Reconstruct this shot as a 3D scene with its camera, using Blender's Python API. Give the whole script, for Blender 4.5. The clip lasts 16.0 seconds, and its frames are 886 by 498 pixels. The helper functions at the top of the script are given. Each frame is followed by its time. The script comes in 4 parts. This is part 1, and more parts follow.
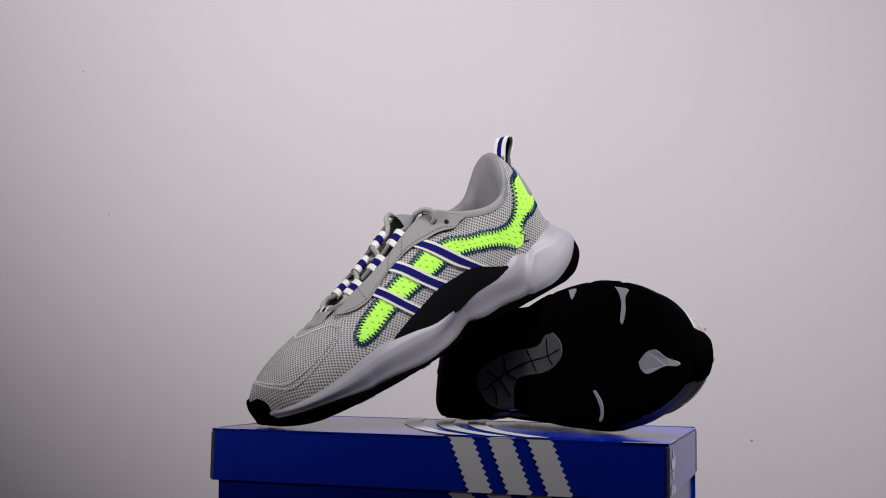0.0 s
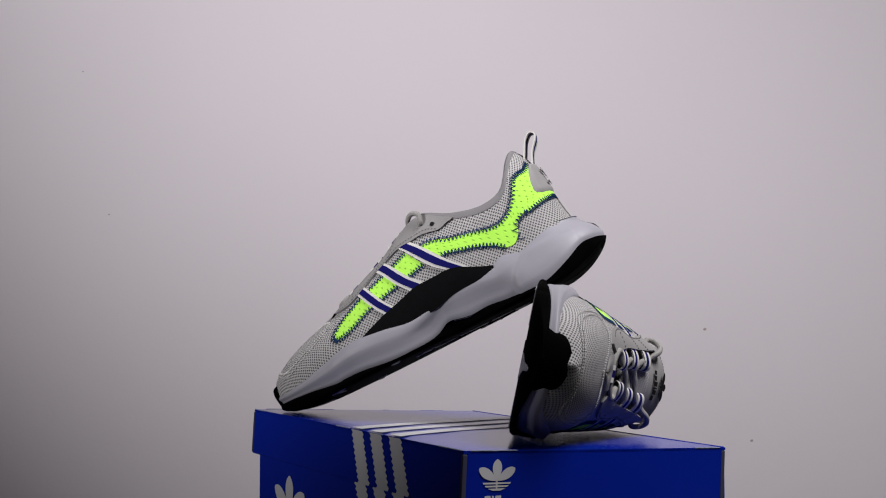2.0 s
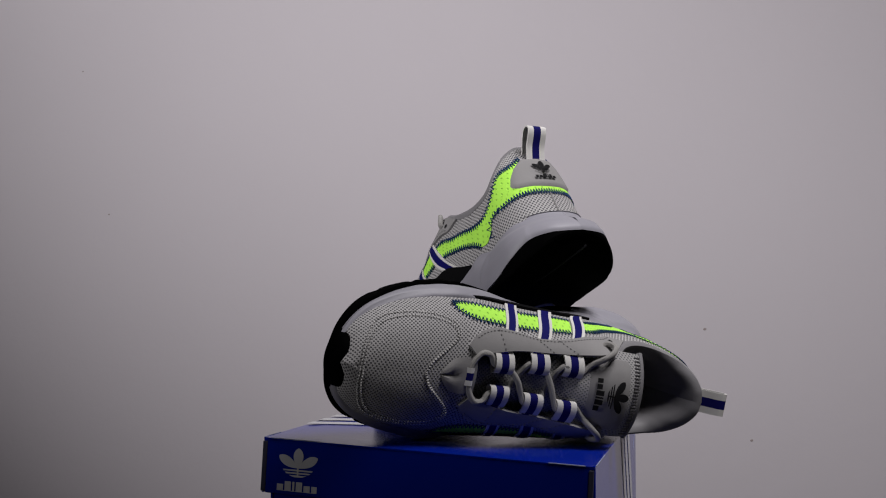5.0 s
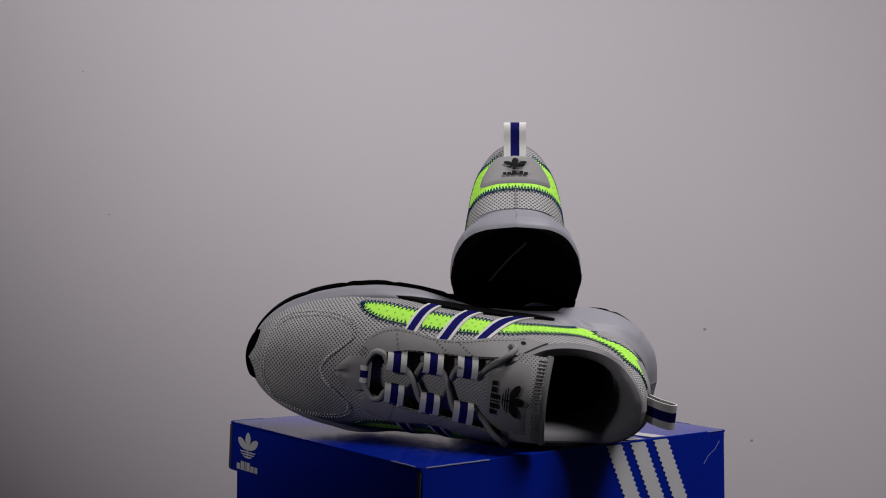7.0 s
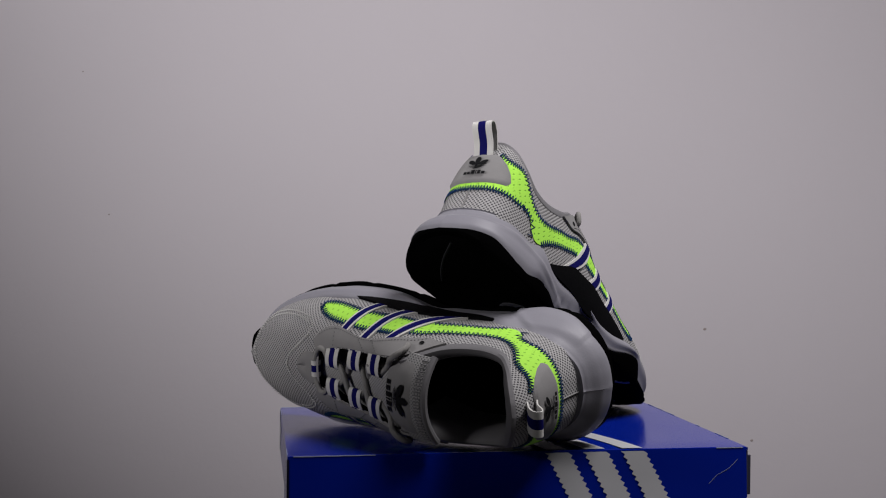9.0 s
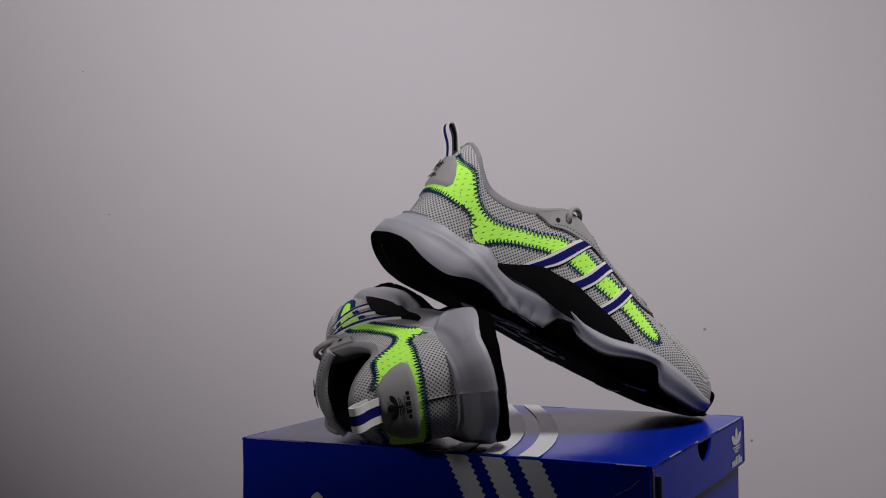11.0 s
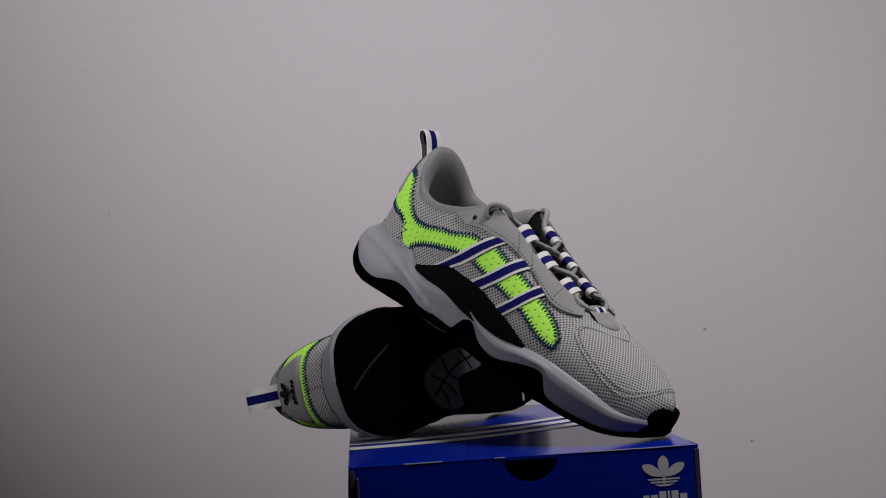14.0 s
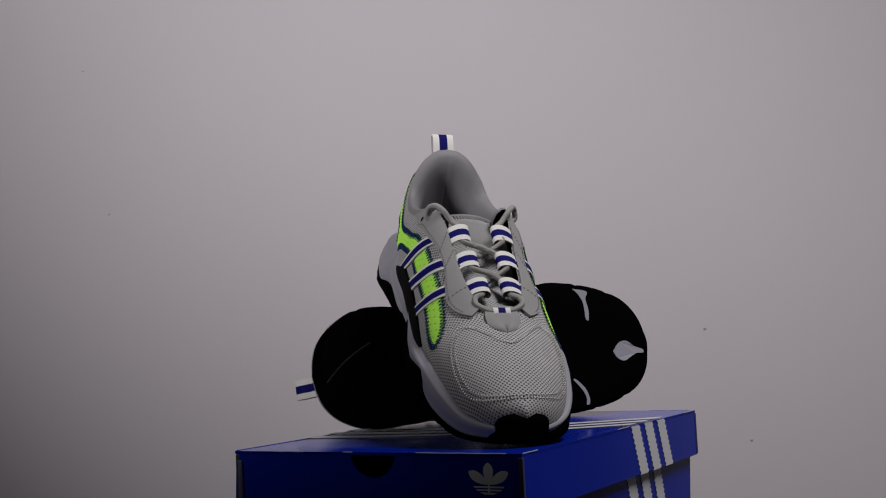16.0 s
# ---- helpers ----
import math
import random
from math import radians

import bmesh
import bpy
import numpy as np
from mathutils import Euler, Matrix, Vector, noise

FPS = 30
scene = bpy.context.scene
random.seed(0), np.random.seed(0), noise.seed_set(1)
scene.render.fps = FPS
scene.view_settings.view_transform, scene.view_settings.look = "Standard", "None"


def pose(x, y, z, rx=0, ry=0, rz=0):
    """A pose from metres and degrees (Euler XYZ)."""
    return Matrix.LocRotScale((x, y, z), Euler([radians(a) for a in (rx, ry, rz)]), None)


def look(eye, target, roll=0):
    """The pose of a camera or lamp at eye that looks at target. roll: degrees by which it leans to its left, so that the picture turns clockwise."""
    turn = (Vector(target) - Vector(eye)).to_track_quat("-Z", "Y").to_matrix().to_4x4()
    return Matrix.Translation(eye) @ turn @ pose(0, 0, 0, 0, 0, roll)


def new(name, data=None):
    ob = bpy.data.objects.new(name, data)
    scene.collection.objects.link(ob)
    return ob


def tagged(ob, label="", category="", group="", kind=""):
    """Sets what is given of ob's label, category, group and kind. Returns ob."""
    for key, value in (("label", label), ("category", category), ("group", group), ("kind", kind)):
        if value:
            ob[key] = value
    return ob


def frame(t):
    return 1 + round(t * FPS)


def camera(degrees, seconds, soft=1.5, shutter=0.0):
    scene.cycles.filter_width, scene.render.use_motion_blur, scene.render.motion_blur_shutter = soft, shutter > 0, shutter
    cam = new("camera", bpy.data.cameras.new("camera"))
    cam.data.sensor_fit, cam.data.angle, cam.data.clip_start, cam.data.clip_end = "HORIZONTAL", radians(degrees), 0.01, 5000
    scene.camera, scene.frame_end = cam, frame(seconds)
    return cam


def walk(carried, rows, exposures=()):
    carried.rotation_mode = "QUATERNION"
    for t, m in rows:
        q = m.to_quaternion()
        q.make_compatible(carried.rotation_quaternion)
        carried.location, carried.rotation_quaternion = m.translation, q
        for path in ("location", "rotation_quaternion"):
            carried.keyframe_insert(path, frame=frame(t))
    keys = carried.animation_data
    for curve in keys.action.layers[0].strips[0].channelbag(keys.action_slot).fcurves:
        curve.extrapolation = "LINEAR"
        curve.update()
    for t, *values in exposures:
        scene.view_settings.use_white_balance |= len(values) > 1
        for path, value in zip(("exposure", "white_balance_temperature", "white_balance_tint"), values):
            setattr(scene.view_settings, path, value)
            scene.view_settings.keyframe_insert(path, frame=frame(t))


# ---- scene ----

# ---------------------------------------------------------------- camera
TOP = 0.130          # height of the lid's middle above the table
cam = camera(41.93, 16.0, soft=1.1)
EYE = pose(0.0, -0.918, TOP + 0.0981, 90 + 2.61, 0, 2.0)
walk(cam, [(0.0, EYE), (16.0, EYE)],
     exposures=[(0.0, 0.1), (1.4, 0.08), (2.5, -0.2), (3.2, -0.42), (11.5, -0.53), (16.0, -0.60)])

# the slow turn of box and shoes about the upright axis: seconds, degrees
TURN = [(0.0, -14.67), (0.5, -23.43), (1.0, -33.38), (1.5, -44.07), (2.0, -55.99), (2.5, -67.03), (3.0, -74.94),
        (3.5, -81.23), (4.0, -87.45), (4.5, -94.3), (5.0, -101.8), (5.5, -109.9), (6.0, -118.4), (6.5, -127.26),
        (7.0, -135.99), (7.5, -145.09), (8.0, -152.32), (8.5, -160.1), (9.0, -168.79), (9.5, -178.0), (10.0, -187.6),
        (10.5, -197.3), (11.0, -207.0), (11.5, -216.6), (12.0, -225.78), (12.5, -235.77), (13.0, -245.71),
        (13.5, -254.75), (14.0, -263.72), (14.5, -273.16), (15.0, -282.21), (15.5, -290.62), (16.0, -298.4)]

# ---------------------------------------------------------------- world and light
world = bpy.data.worlds.new("room_air")
scene.world = world
world.use_nodes = True
world.node_tree.nodes["Background"].inputs[0].default_value = (0.9, 0.9, 1.0, 1)
world.node_tree.nodes["Background"].inputs[1].default_value = 0.016


def area(name, eye, target, size, watts, spread, colour):
    data = bpy.data.lights.new(name, "AREA")
    data.shape, data.size, data.energy, data.spread, data.color = "SQUARE", size, watts, spread, colour
    ob = new(name, data)
    ob.matrix_world = look(eye, target)
    return ob


# no known source: added low at the left to brighten the wall, spread fitted
area("added_wall_light", (-1.10, -0.85, 0.62), (0.28, 1.70, 1.95), 0.35, 31, 1.84, (1.0, 0.97, 0.985))
# unseen; light from above is inferred, its place and spread fitted
area("overhead_lamp", (0.50, -0.31, 1.14), (0.95, 0.32, -0.45), 0.45, 19.5, 2.65, (1.0, 0.97, 0.985))


# ---------------------------------------------------------------- materials
def material(name, colour, rough=0.6, metal=0.0, spec=0.5):
    m = bpy.data.materials.new(name)
    m.use_nodes = True
    b = m.node_tree.nodes["Principled BSDF"]
    b.inputs["Base Color"].default_value = (*colour, 1)
    b.inputs["Roughness"].default_value = rough
    b.inputs["Metallic"].default_value = metal
    b.inputs["Specular IOR Level"].default_value = spec
    return m


def node(m, kind, **values):
    n = m.node_tree.nodes.new(kind)
    for k, v in values.items():
        if k in n.inputs:
            n.inputs[k].default_value = v
    return n


def varied(m, colour, amount, scale, bump=0.0, bump_scale=None, rough=None):
    """Colour that drifts at two scales, and a fine relief."""
    t, b = m.node_tree, m.node_tree.nodes["Principled BSDF"]
    co = node(m, "ShaderNodeTexCoord")
    n1 = node(m, "ShaderNodeTexNoise", Scale=scale, Detail=4.0, Roughness=0.6)
    n2 = node(m, "ShaderNodeTexNoise", Scale=bump_scale or scale * 9, Detail=3.0)
    mix = node(m, "ShaderNodeMixRGB")
    mix.inputs[1].default_value = (*[c * (1 - amount) for c in colour], 1)
    mix.inputs[2].default_value = (*[min(1, c * (1 + amount)) for c in colour], 1)
    for n in (n1, n2):
        t.links.new(co.outputs["Object"], n.inputs["Vector"])
    t.links.new(n1.outputs[0], mix.inputs[0])
    t.links.new(mix.outputs[0], b.inputs["Base Color"])
    if bump:
        bp = node(m, "ShaderNodeBump", Strength=1.0, Distance=bump)
        t.links.new(n2.outputs[0], bp.inputs["Height"])
        t.links.new(bp.outputs[0], b.inputs["Normal"])
    if rough:
        ramp = node(m, "ShaderNodeMapRange")
        ramp.inputs[3].default_value, ramp.inputs[4].default_value = rough
        t.links.new(n1.outputs[0], ramp.inputs[0])
        t.links.new(ramp.outputs[0], b.inputs["Roughness"])
    return m


def maths(m, op, a, b=None):
    n = node(m, "ShaderNodeMath")
    n.operation = op
    for i, v in enumerate((a, b)):
        if v is None:
            continue
        if isinstance(v, (int, float)):
            n.inputs[i].default_value = v
        else:
            m.node_tree.links.new(v, n.inputs[i])
    return n.outputs[0]


def knit(name, yarn, hole, pitch_u, pitch_v, depth, threshold=0.35, rough=0.85):
    """An engineered mesh: staggered small holes between raised yarns, laid out in the surface's own metres."""
    m = material(name, yarn, rough, spec=0.25)
    t, b = m.node_tree, m.node_tree.nodes["Principled BSDF"]
    uv = node(m, "ShaderNodeUVMap")
    sep = node(m, "ShaderNodeSeparateXYZ")
    t.links.new(uv.outputs[0], sep.inputs[0])
    u = maths(m, "MULTIPLY", sep.outputs[0], 2 * math.pi / pitch_u)
    v = maths(m, "MULTIPLY", sep.outputs[1], 2 * math.pi / pitch_v)
    wave = maths(m, "ADD", maths(m, "COSINE", maths(m, "ADD", u, v)), maths(m, "COSINE", maths(m, "SUBTRACT", u, v)))
    ramp = node(m, "ShaderNodeMapRange")
    ramp.interpolation_type = "SMOOTHSTEP"
    ramp.inputs[1].default_value, ramp.inputs[2].default_value = threshold, threshold + 1.1
    t.links.new(wave, ramp.inputs[0])
    noise_n = node(m, "ShaderNodeTexNoise", Scale=60.0, Detail=3.0)
    co = node(m, "ShaderNodeTexCoord")
    t.links.new(co.outputs["Object"], noise_n.inputs["Vector"])
    base = node(m, "ShaderNodeMixRGB")
    base.inputs[1].default_value = (*[c * 0.9 for c in yarn], 1)
    base.inputs[2].default_value = (*[min(1, c * 1.1) for c in yarn], 1)
    t.links.new(noise_n.outputs[0], base.inputs[0])
    mix = node(m, "ShaderNodeMixRGB")
    mix.inputs[2].default_value = (*hole, 1)
    t.links.new(base.outputs[0], mix.inputs[1])
    t.links.new(ramp.outputs[0], mix.inputs[0])
    t.links.new(mix.outputs[0], b.inputs["Base Color"])
    bp = node(m, "ShaderNodeBump", Strength=1.0, Distance=depth)
    bp.invert = True
    t.links.new(ramp.outputs[0], bp.inputs["Height"])
    t.links.new(bp.outputs[0], b.inputs["Normal"])
    return m


WALL = varied(material("painted_plaster", (0.66, 0.618, 0.655), 0.75), (0.66, 0.618, 0.655), 0.035, 1.2, 0.0009, 28.0)
# unseen shell and table: even dark colours that keep bounce light low
PLAIN = varied(material("low_bounce_dark", (0.06, 0.058, 0.06), 0.9), (0.06, 0.058, 0.06), 0.04, 2.0)
WOOD = varied(material("table_laminate", (0.03, 0.028, 0.027), 0.6), (0.03, 0.028, 0.027), 0.15, 8.0, 0.0003)
SPECK = material("chipped_paint", (0.38, 0.33, 0.32), 0.9)
# grey darkened to stand for the shade inside the recessed arch window
TREAD = varied(material("grey_inlay_with_shade", (0.045, 0.045, 0.050), 0.5, spec=0.3), (0.045, 0.045, 0.050), 0.15, 80, 0.0003, 400)
SLOT = material("dark_tread_slot", (0.014, 0.014, 0.016), 0.8, spec=0.04)
KNIT = knit("grey_mesh", (0.365, 0.356, 0.357), (0.085, 0.085, 0.09), 0.0030, 0.0032, 0.0008, 0.15)
KNIT_FINE = knit("fine_grey_mesh", (0.32, 0.312, 0.312), (0.14, 0.15, 0.155), 0.0026, 0.0026, 0.0004, 0.35)
NEON = knit("neon_green_mesh", (0.40, 0.80, 0.085), (0.20, 0.48, 0.05), 0.0062, 0.0090, 0.0005, 1.15)
SUEDE = varied(material("grey_synthetic_suede", (0.225, 0.219, 0.219), 0.85, spec=0.2), (0.225, 0.219, 0.219), 0.08, 90, 0.0001, 1500)
LINING = varied(material("grey_lining", (0.165, 0.160, 0.168), 0.6, spec=0.3), (0.165, 0.160, 0.168), 0.05, 60, 0.0001, 900)
FOAM = varied(material("lilac_grey_foam", (0.248, 0.242, 0.275), 0.5, spec=0.3), (0.248, 0.242, 0.275), 0.04, 30, 0.00008, 700)
RUBBER = varied(material("black_rubber", (0.0010, 0.0010, 0.0011), 0.7, spec=0.006), (0.0010, 0.0010, 0.0011), 0.2, 60, 0.0001, 500)
PANEL = varied(material("black_textile", (0.004, 0.004, 0.0046), 0.85, spec=0.05), (0.004, 0.004, 0.0046), 0.3, 200, 0.0002, 1500)
WHITE = varied(material("white_webbing", (0.57, 0.56, 0.54), 0.8, spec=0.2), (0.57, 0.56, 0.54), 0.05, 150, 0.0001, 2500)
BLUE = varied(material("navy_webbing", (0.003, 0.0028, 0.085), 0.8, spec=0.12), (0.003, 0.0028, 0.085), 0.12, 150, 0.0001, 2500)
THREAD = material("navy_thread", (0.003, 0.026, 0.085), 0.7, spec=0.2)
STITCH = material("pale_thread", (0.52, 0.51, 0.50), 0.8, spec=0.3)
SEAM = material("dark_grey_thread", (0.15, 0.147, 0.15), 0.85, spec=0.2)
LACE = varied(material("grey_cord", (0.24, 0.233, 0.225), 0.85, spec=0.2), (0.24, 0.233, 0.225), 0.1, 300, 0.0002, 1800)
PRINT = material("black_print", (0.008, 0.008, 0.009), 0.8, spec=0.1)
CARD = varied(material("blue_card", (0.0018, 0.013, 0.24), 0.2, spec=0.20), (0.0018, 0.013, 0.24), 0.12, 7, 0.00010, 14, (0.14, 0.24))
CARD_EDGE = material("raw_card_edge", (0.02, 0.02, 0.05), 0.8)
CARD_IN = material("dark_card_inside", (0.03, 0.03, 0.04), 0.9)
WORN = varied(material("worn_paper", (0.22, 0.24, 0.34), 0.8), (0.22, 0.24, 0.34), 0.5, 160)
INK = varied(material("white_ink", (0.48, 0.48, 0.50), 0.35), (0.48, 0.48, 0.50), 0.03, 30)


# ---------------------------------------------------------------- mesh helpers
def link_mesh(name, verts, faces, mat, parent=None, label="", uvs=None, smooth=True, sharp=40, weld=False):
    me = bpy.data.meshes.new(name)
    me.from_pydata([tuple(map(float, v)) for v in verts], [], [tuple(map(int, f)) for f in faces])
    if uvs is not None:
        lay = me.uv_layers.new(name="UVMap")
        idx = np.empty(len(me.loops), dtype=np.int32)
        me.loops.foreach_get("vertex_index", idx)
        lay.data.foreach_set("uv", np.asarray(uvs, dtype=np.float32)[idx].ravel())
    if weld:
        bm = bmesh.new()
        bm.from_mesh(me)
        bmesh.ops.remove_doubles(bm, verts=bm.verts, dist=2e-5)
        bm.to_mesh(me)
        bm.free()
    if smooth:
        me.polygons.foreach_set("use_smooth", [True] * len(me.polygons))
        me.update()
        me.set_sharp_from_angle(angle=math.radians(sharp))
    me.materials.append(mat)
    me.update()
    ob = new(name, me)
    if parent is not None:
        ob.parent = parent
    if label:
        tagged(ob, label)
    return ob


def grid_faces(n, m, start=0, flip=False, closed_n=False):
    """Faces of a grid of n rows of m points."""
    out = []
    for i in range(n if closed_n else n - 1):
        for j in range(m - 1):
            a, b = start + i * m + j, start + ((i + 1) % n) * m + j
            f = (a, b, b + 1, a + 1)
            out.append(f[::-1] if flip else f)
    return out


def bm_object(name, bm, mat, parent=None, label="", smooth=False):
    me = bpy.data.meshes.new(name)
    bmesh.ops.recalc_face_normals(bm, faces=bm.faces)
    bm.to_mesh(me)
    bm.free()
    if smooth:
        me.polygons.foreach_set("use_smooth", [True] * len(me.polygons))
    me.materials.append(mat)
    ob = new(name, me)
    if parent is not None:
        ob.parent = parent
    if label:
        tagged(ob, label)
    return ob


def box_bm(x0, x1, y0, y1, z0, z1, bevel=0.0, segments=2):
    bm = bmesh.new()
    bmesh.ops.create_cube(bm, size=1, matrix=Matrix.Translation(((x0 + x1) / 2, (y0 + y1) / 2, (z0 + z1) / 2))
                          @ Matrix.Diagonal((x1 - x0, y1 - y0, z1 - z0, 1)))
    if bevel:
        bmesh.ops.bevel(bm, geom=bm.edges[:], offset=bevel, segments=segments, affect="EDGES", profile=0.5)
    return bm


def tube(name, pts, radius, mat, parent, label="", sides=8, squash=1.0, join=None):
    """A cord along points. With join=(verts, faces) it is only added to those lists."""
    pts = [Vector(p) for p in pts]
    verts, faces = join if join else ([], [])
    start, normal = len(verts), None
    for i, p in enumerate(pts):
        d = (pts[min(i + 1, len(pts) - 1)] - pts[max(i - 1, 0)]).normalized()
        if normal is None:
            normal = d.orthogonal().normalized()
        normal = (normal - d * normal.dot(d)).normalized()
        side = d.cross(normal)
        for k in range(sides):
            a = 2 * math.pi * k / sides
            verts.append(p + radius * (math.cos(a) * normal + squash * math.sin(a) * side))
    n = len(pts)
    for i in range(n - 1):
        for k in range(sides):
            a, b = start + i * sides + k, start + i * sides + (k + 1) % sides
            faces.append((a, b, b + sides, a + sides))
    faces.append(tuple(start + k for k in range(sides))[::-1])
    faces.append(tuple(start + (n - 1) * sides + k for k in range(sides)))
    if join is None:
        return link_mesh(name, verts, faces, mat, parent, label)


def smooth_line(pts, n):
    """n points on a Catmull-Rom curve through pts, evenly by parameter."""
    p = np.asarray(pts, float)
    s = np.linspace(0, len(p) - 1, n)
    return rom(p, s)


def rom(p, s):
    """Catmull-Rom through the rows of p at the parameters s."""
    k = len(p)
    i = np.clip(np.floor(s).astype(int), 0, k - 2)
    u = (s - i).reshape(s.shape + (1,) * (p.ndim - 1))
    a, b, c, d = p[np.clip(i - 1, 0, k - 1)], p[i], p[i + 1], p[np.clip(i + 2, 0, k - 1)]
    a = np.where((i == 0).reshape(u.shape), 2 * b - c, a)
    d = np.where((i == k - 2).reshape(u.shape), 2 * c - b, d)
    return 0.5 * (2 * b + (c - a) * u + (2 * a - 5 * b + 4 * c - d) * u ** 2 + (3 * b - a - 3 * c + d) * u ** 3)


def even(pts, n):
    """n points spaced evenly along a polyline (any dimension)."""
    p = np.asarray(pts, float)
    d = np.concatenate([[0], np.cumsum(np.linalg.norm(np.diff(p, axis=0), axis=1))])
    t = np.linspace(0, d[-1], n)
    return np.stack([np.interp(t, d, p[:, k]) for k in range(p.shape[1])], 1)


# ---------------------------------------------------------------- the room
CHIPS = [(0.496, 0.1667, 0.0036), (0.5973, -0.081, 0.0034), (-0.858, 0.428, 0.0022), (-0.9231, 0.7592, 0.002)]


def room():
    wall_n = bm_object("wall_north", box_bm(-1.25, 2.2, 1.70, 1.8, -0.75, 2.70), WALL)
    tagged(wall_n, "pale grey painted plaster wall with small chips", "wall", kind="structure")
    # unseen shell closing the room; west wall added close to darken the box's reflections
    for name, b in (("wall_south", (-1.25, 2.2, -2.6, -2.5, -0.75, 1.85)), ("wall_west", (-1.35, -1.25, -2.6, 1.8, -0.75, 1.85)),
                    ("wall_east", (2.2, 2.3, -2.6, 1.8, -0.75, 1.85)), ("floor", (-1.35, 2.3, -2.6, 1.8, -0.85, -0.75)),
                    ("ceiling", (-1.35, 2.3, -2.6, 1.8, 2.70, 2.80))):
        if name.startswith("wall"):
            b = (*b[:5], 2.70)
        tagged(bm_object(name, box_bm(*b), PLAIN), "unseen plain dark " + name.split("_")[0] + " of the room", name.split("_")[0], kind="structure")
    # small chips in the paint
    for x, z, r in CHIPS:
        bm = bmesh.new()
        bmesh.ops.create_icosphere(bm, subdivisions=1, radius=r, matrix=Matrix.Translation((x, 1.6995, z)) @ Matrix.Diagonal((1.2, 0.25, 0.9, 1)))
        bm_object("paint_chip", bm, SPECK, wall_n)


room()


def table():
    root = new("table")
    tagged(root, "plain dark table carrying the shoe box", "table")
    bm_object("tabletop", box_bm(-0.45, 0.45, -0.32, 0.24, -0.03, 0.0, 0.004), WOOD, root)
    for x in (-0.41, 0.41):
        for y in (-0.28, 0.20):
            bm_object("leg", box_bm(x - 0.02, x + 0.02, y - 0.02, y + 0.02, -0.75, -0.03, 0.003), WOOD, root)


table()


# ---------------------------------------------------------------- the shoe box
BOX_L, BOX_W, BOX_CX, BOX_CY = 0.330, 0.2257, -0.0088, -0.0077
LID_H = 0.038


def flap_with_notch(length, height, centre, half, depth, thick):
    """An upright panel in x (length) and z (down from 0), with a half-round notch at its upper edge."""
    xs = sorted({-length / 2, length / 2, *[centre + half * math.sin(math.pi * k / 20) for k in range(-10, 11)]})
    top = []
    for x in xs:
        u = (x - centre) / half
        top.append(-depth * math.sqrt(max(0, 1 - u * u)) if abs(u) < 1 else 0.0)
    verts, faces = [], []
    for y in (0, thick):
        for x, z in zip(xs, top):
            verts += [(x, y, z), (x, y, -height)]
    n = len(xs)
    for i in range(n - 1):
        a, b = 2 * i, 2 * n + 2 * i
        faces += [(a, a + 1, a + 3, a + 2), (b, b + 2, b + 3, b + 1), (a, a + 2, b + 2, b), (a + 1, b + 1, b + 3, a + 3)]
    faces += [(0, 2 * n, 2 * n + 1, 1), (2 * n - 2, 2 * n - 1, 4 * n - 1, 4 * n - 2)]
    return verts, faces


def serrated(x0, x1, z0, z1, shift, place, teeth=9, tooth=0.0022):
    """A slanting stripe with saw edges, from height z0 down to z1; place maps (x, z) to the surface."""
    verts, faces = [], []
    n = teeth * 2
    for k in range(n + 1):
        u = k / n
        z = z0 + (z1 - z0) * u
        off = shift * u + (tooth if k % 2 else 0)
        verts += [place(x0 + off, z), place(x1 + off, z)]
    for k in range(n):
        a = 2 * k
        faces.append((a, a + 2, a + 3, a + 1))
    return verts, faces


def petal_mark(place, cx, z_top, width):
    """A plain three-lobed mark, split by level lines, over a bar with an uneven upper edge."""
    verts, faces = [], []
    w, base = width, z_top - 0.45 * width

    def strip(rows):
        """Rows of (left, right, shear) points across, joined into one sheet."""
        start, cols = len(verts), 5
        for (xa, za), (xb, zb) in rows:
            for c in range(cols):
                u = c / (cols - 1)
                verts.append(place(xa + (xb - xa) * u, za + (zb - za) * u))
        faces.extend(grid_faces(len(rows), cols, start))

    def lobe(angle, length, wide):
        rows = []
        for k in range(11):
            u = 0.01 + 0.98 * k / 10
            x, z = wide * 1.95 * u ** 1.05 * (1 - u) ** 0.72 + 0.004 * w, length * u
            ends = []
            for q in (-x, x):
                ends.append((cx + q * math.cos(angle) + z * math.sin(angle), base - q * math.sin(angle) + z * math.cos(angle)))
            rows.append(ends)
        strip(rows)
    lobe(0, 0.45 * w, 0.195 * w)
    lobe(1.06, 0.53 * w, 0.175 * w)
    lobe(-1.06, 0.53 * w, 0.175 * w)
    # the level leaves below, held by a thin stem
    rows, z = [], base + 0.02 * w
    for drop, half_w in ((0, .02), (.055, .02), (.056, .36), (.090, .34), (.091, .02), (.118, .02), (.119, .31), (.153, .27), (.154, .02), (.181, .02), (.182, .22), (.225, .10)):
        rows.append([(cx - half_w * w, z - drop * w), (cx + half_w * w, z - drop * w)])
    strip(rows)
    # a row of plain blocks under the mark
    x, rows = cx - .48 * w, []
    for wide, tall in ((.15, .15), (.15, .22), (.05, .22), (.15, .22), (.15, .15), (.13, .15)):
        for at, high in ((0, tall), (wide, tall), (wide + .0001, .008), (wide + .0349, .008)):
            if wide != .13 or at <= wide:
                rows.append([(x + at * w, base - (.53 - high) * w), (x + at * w, base - .53 * w)])
        x += (wide + .035) * w
    strip(rows)
    return verts, faces


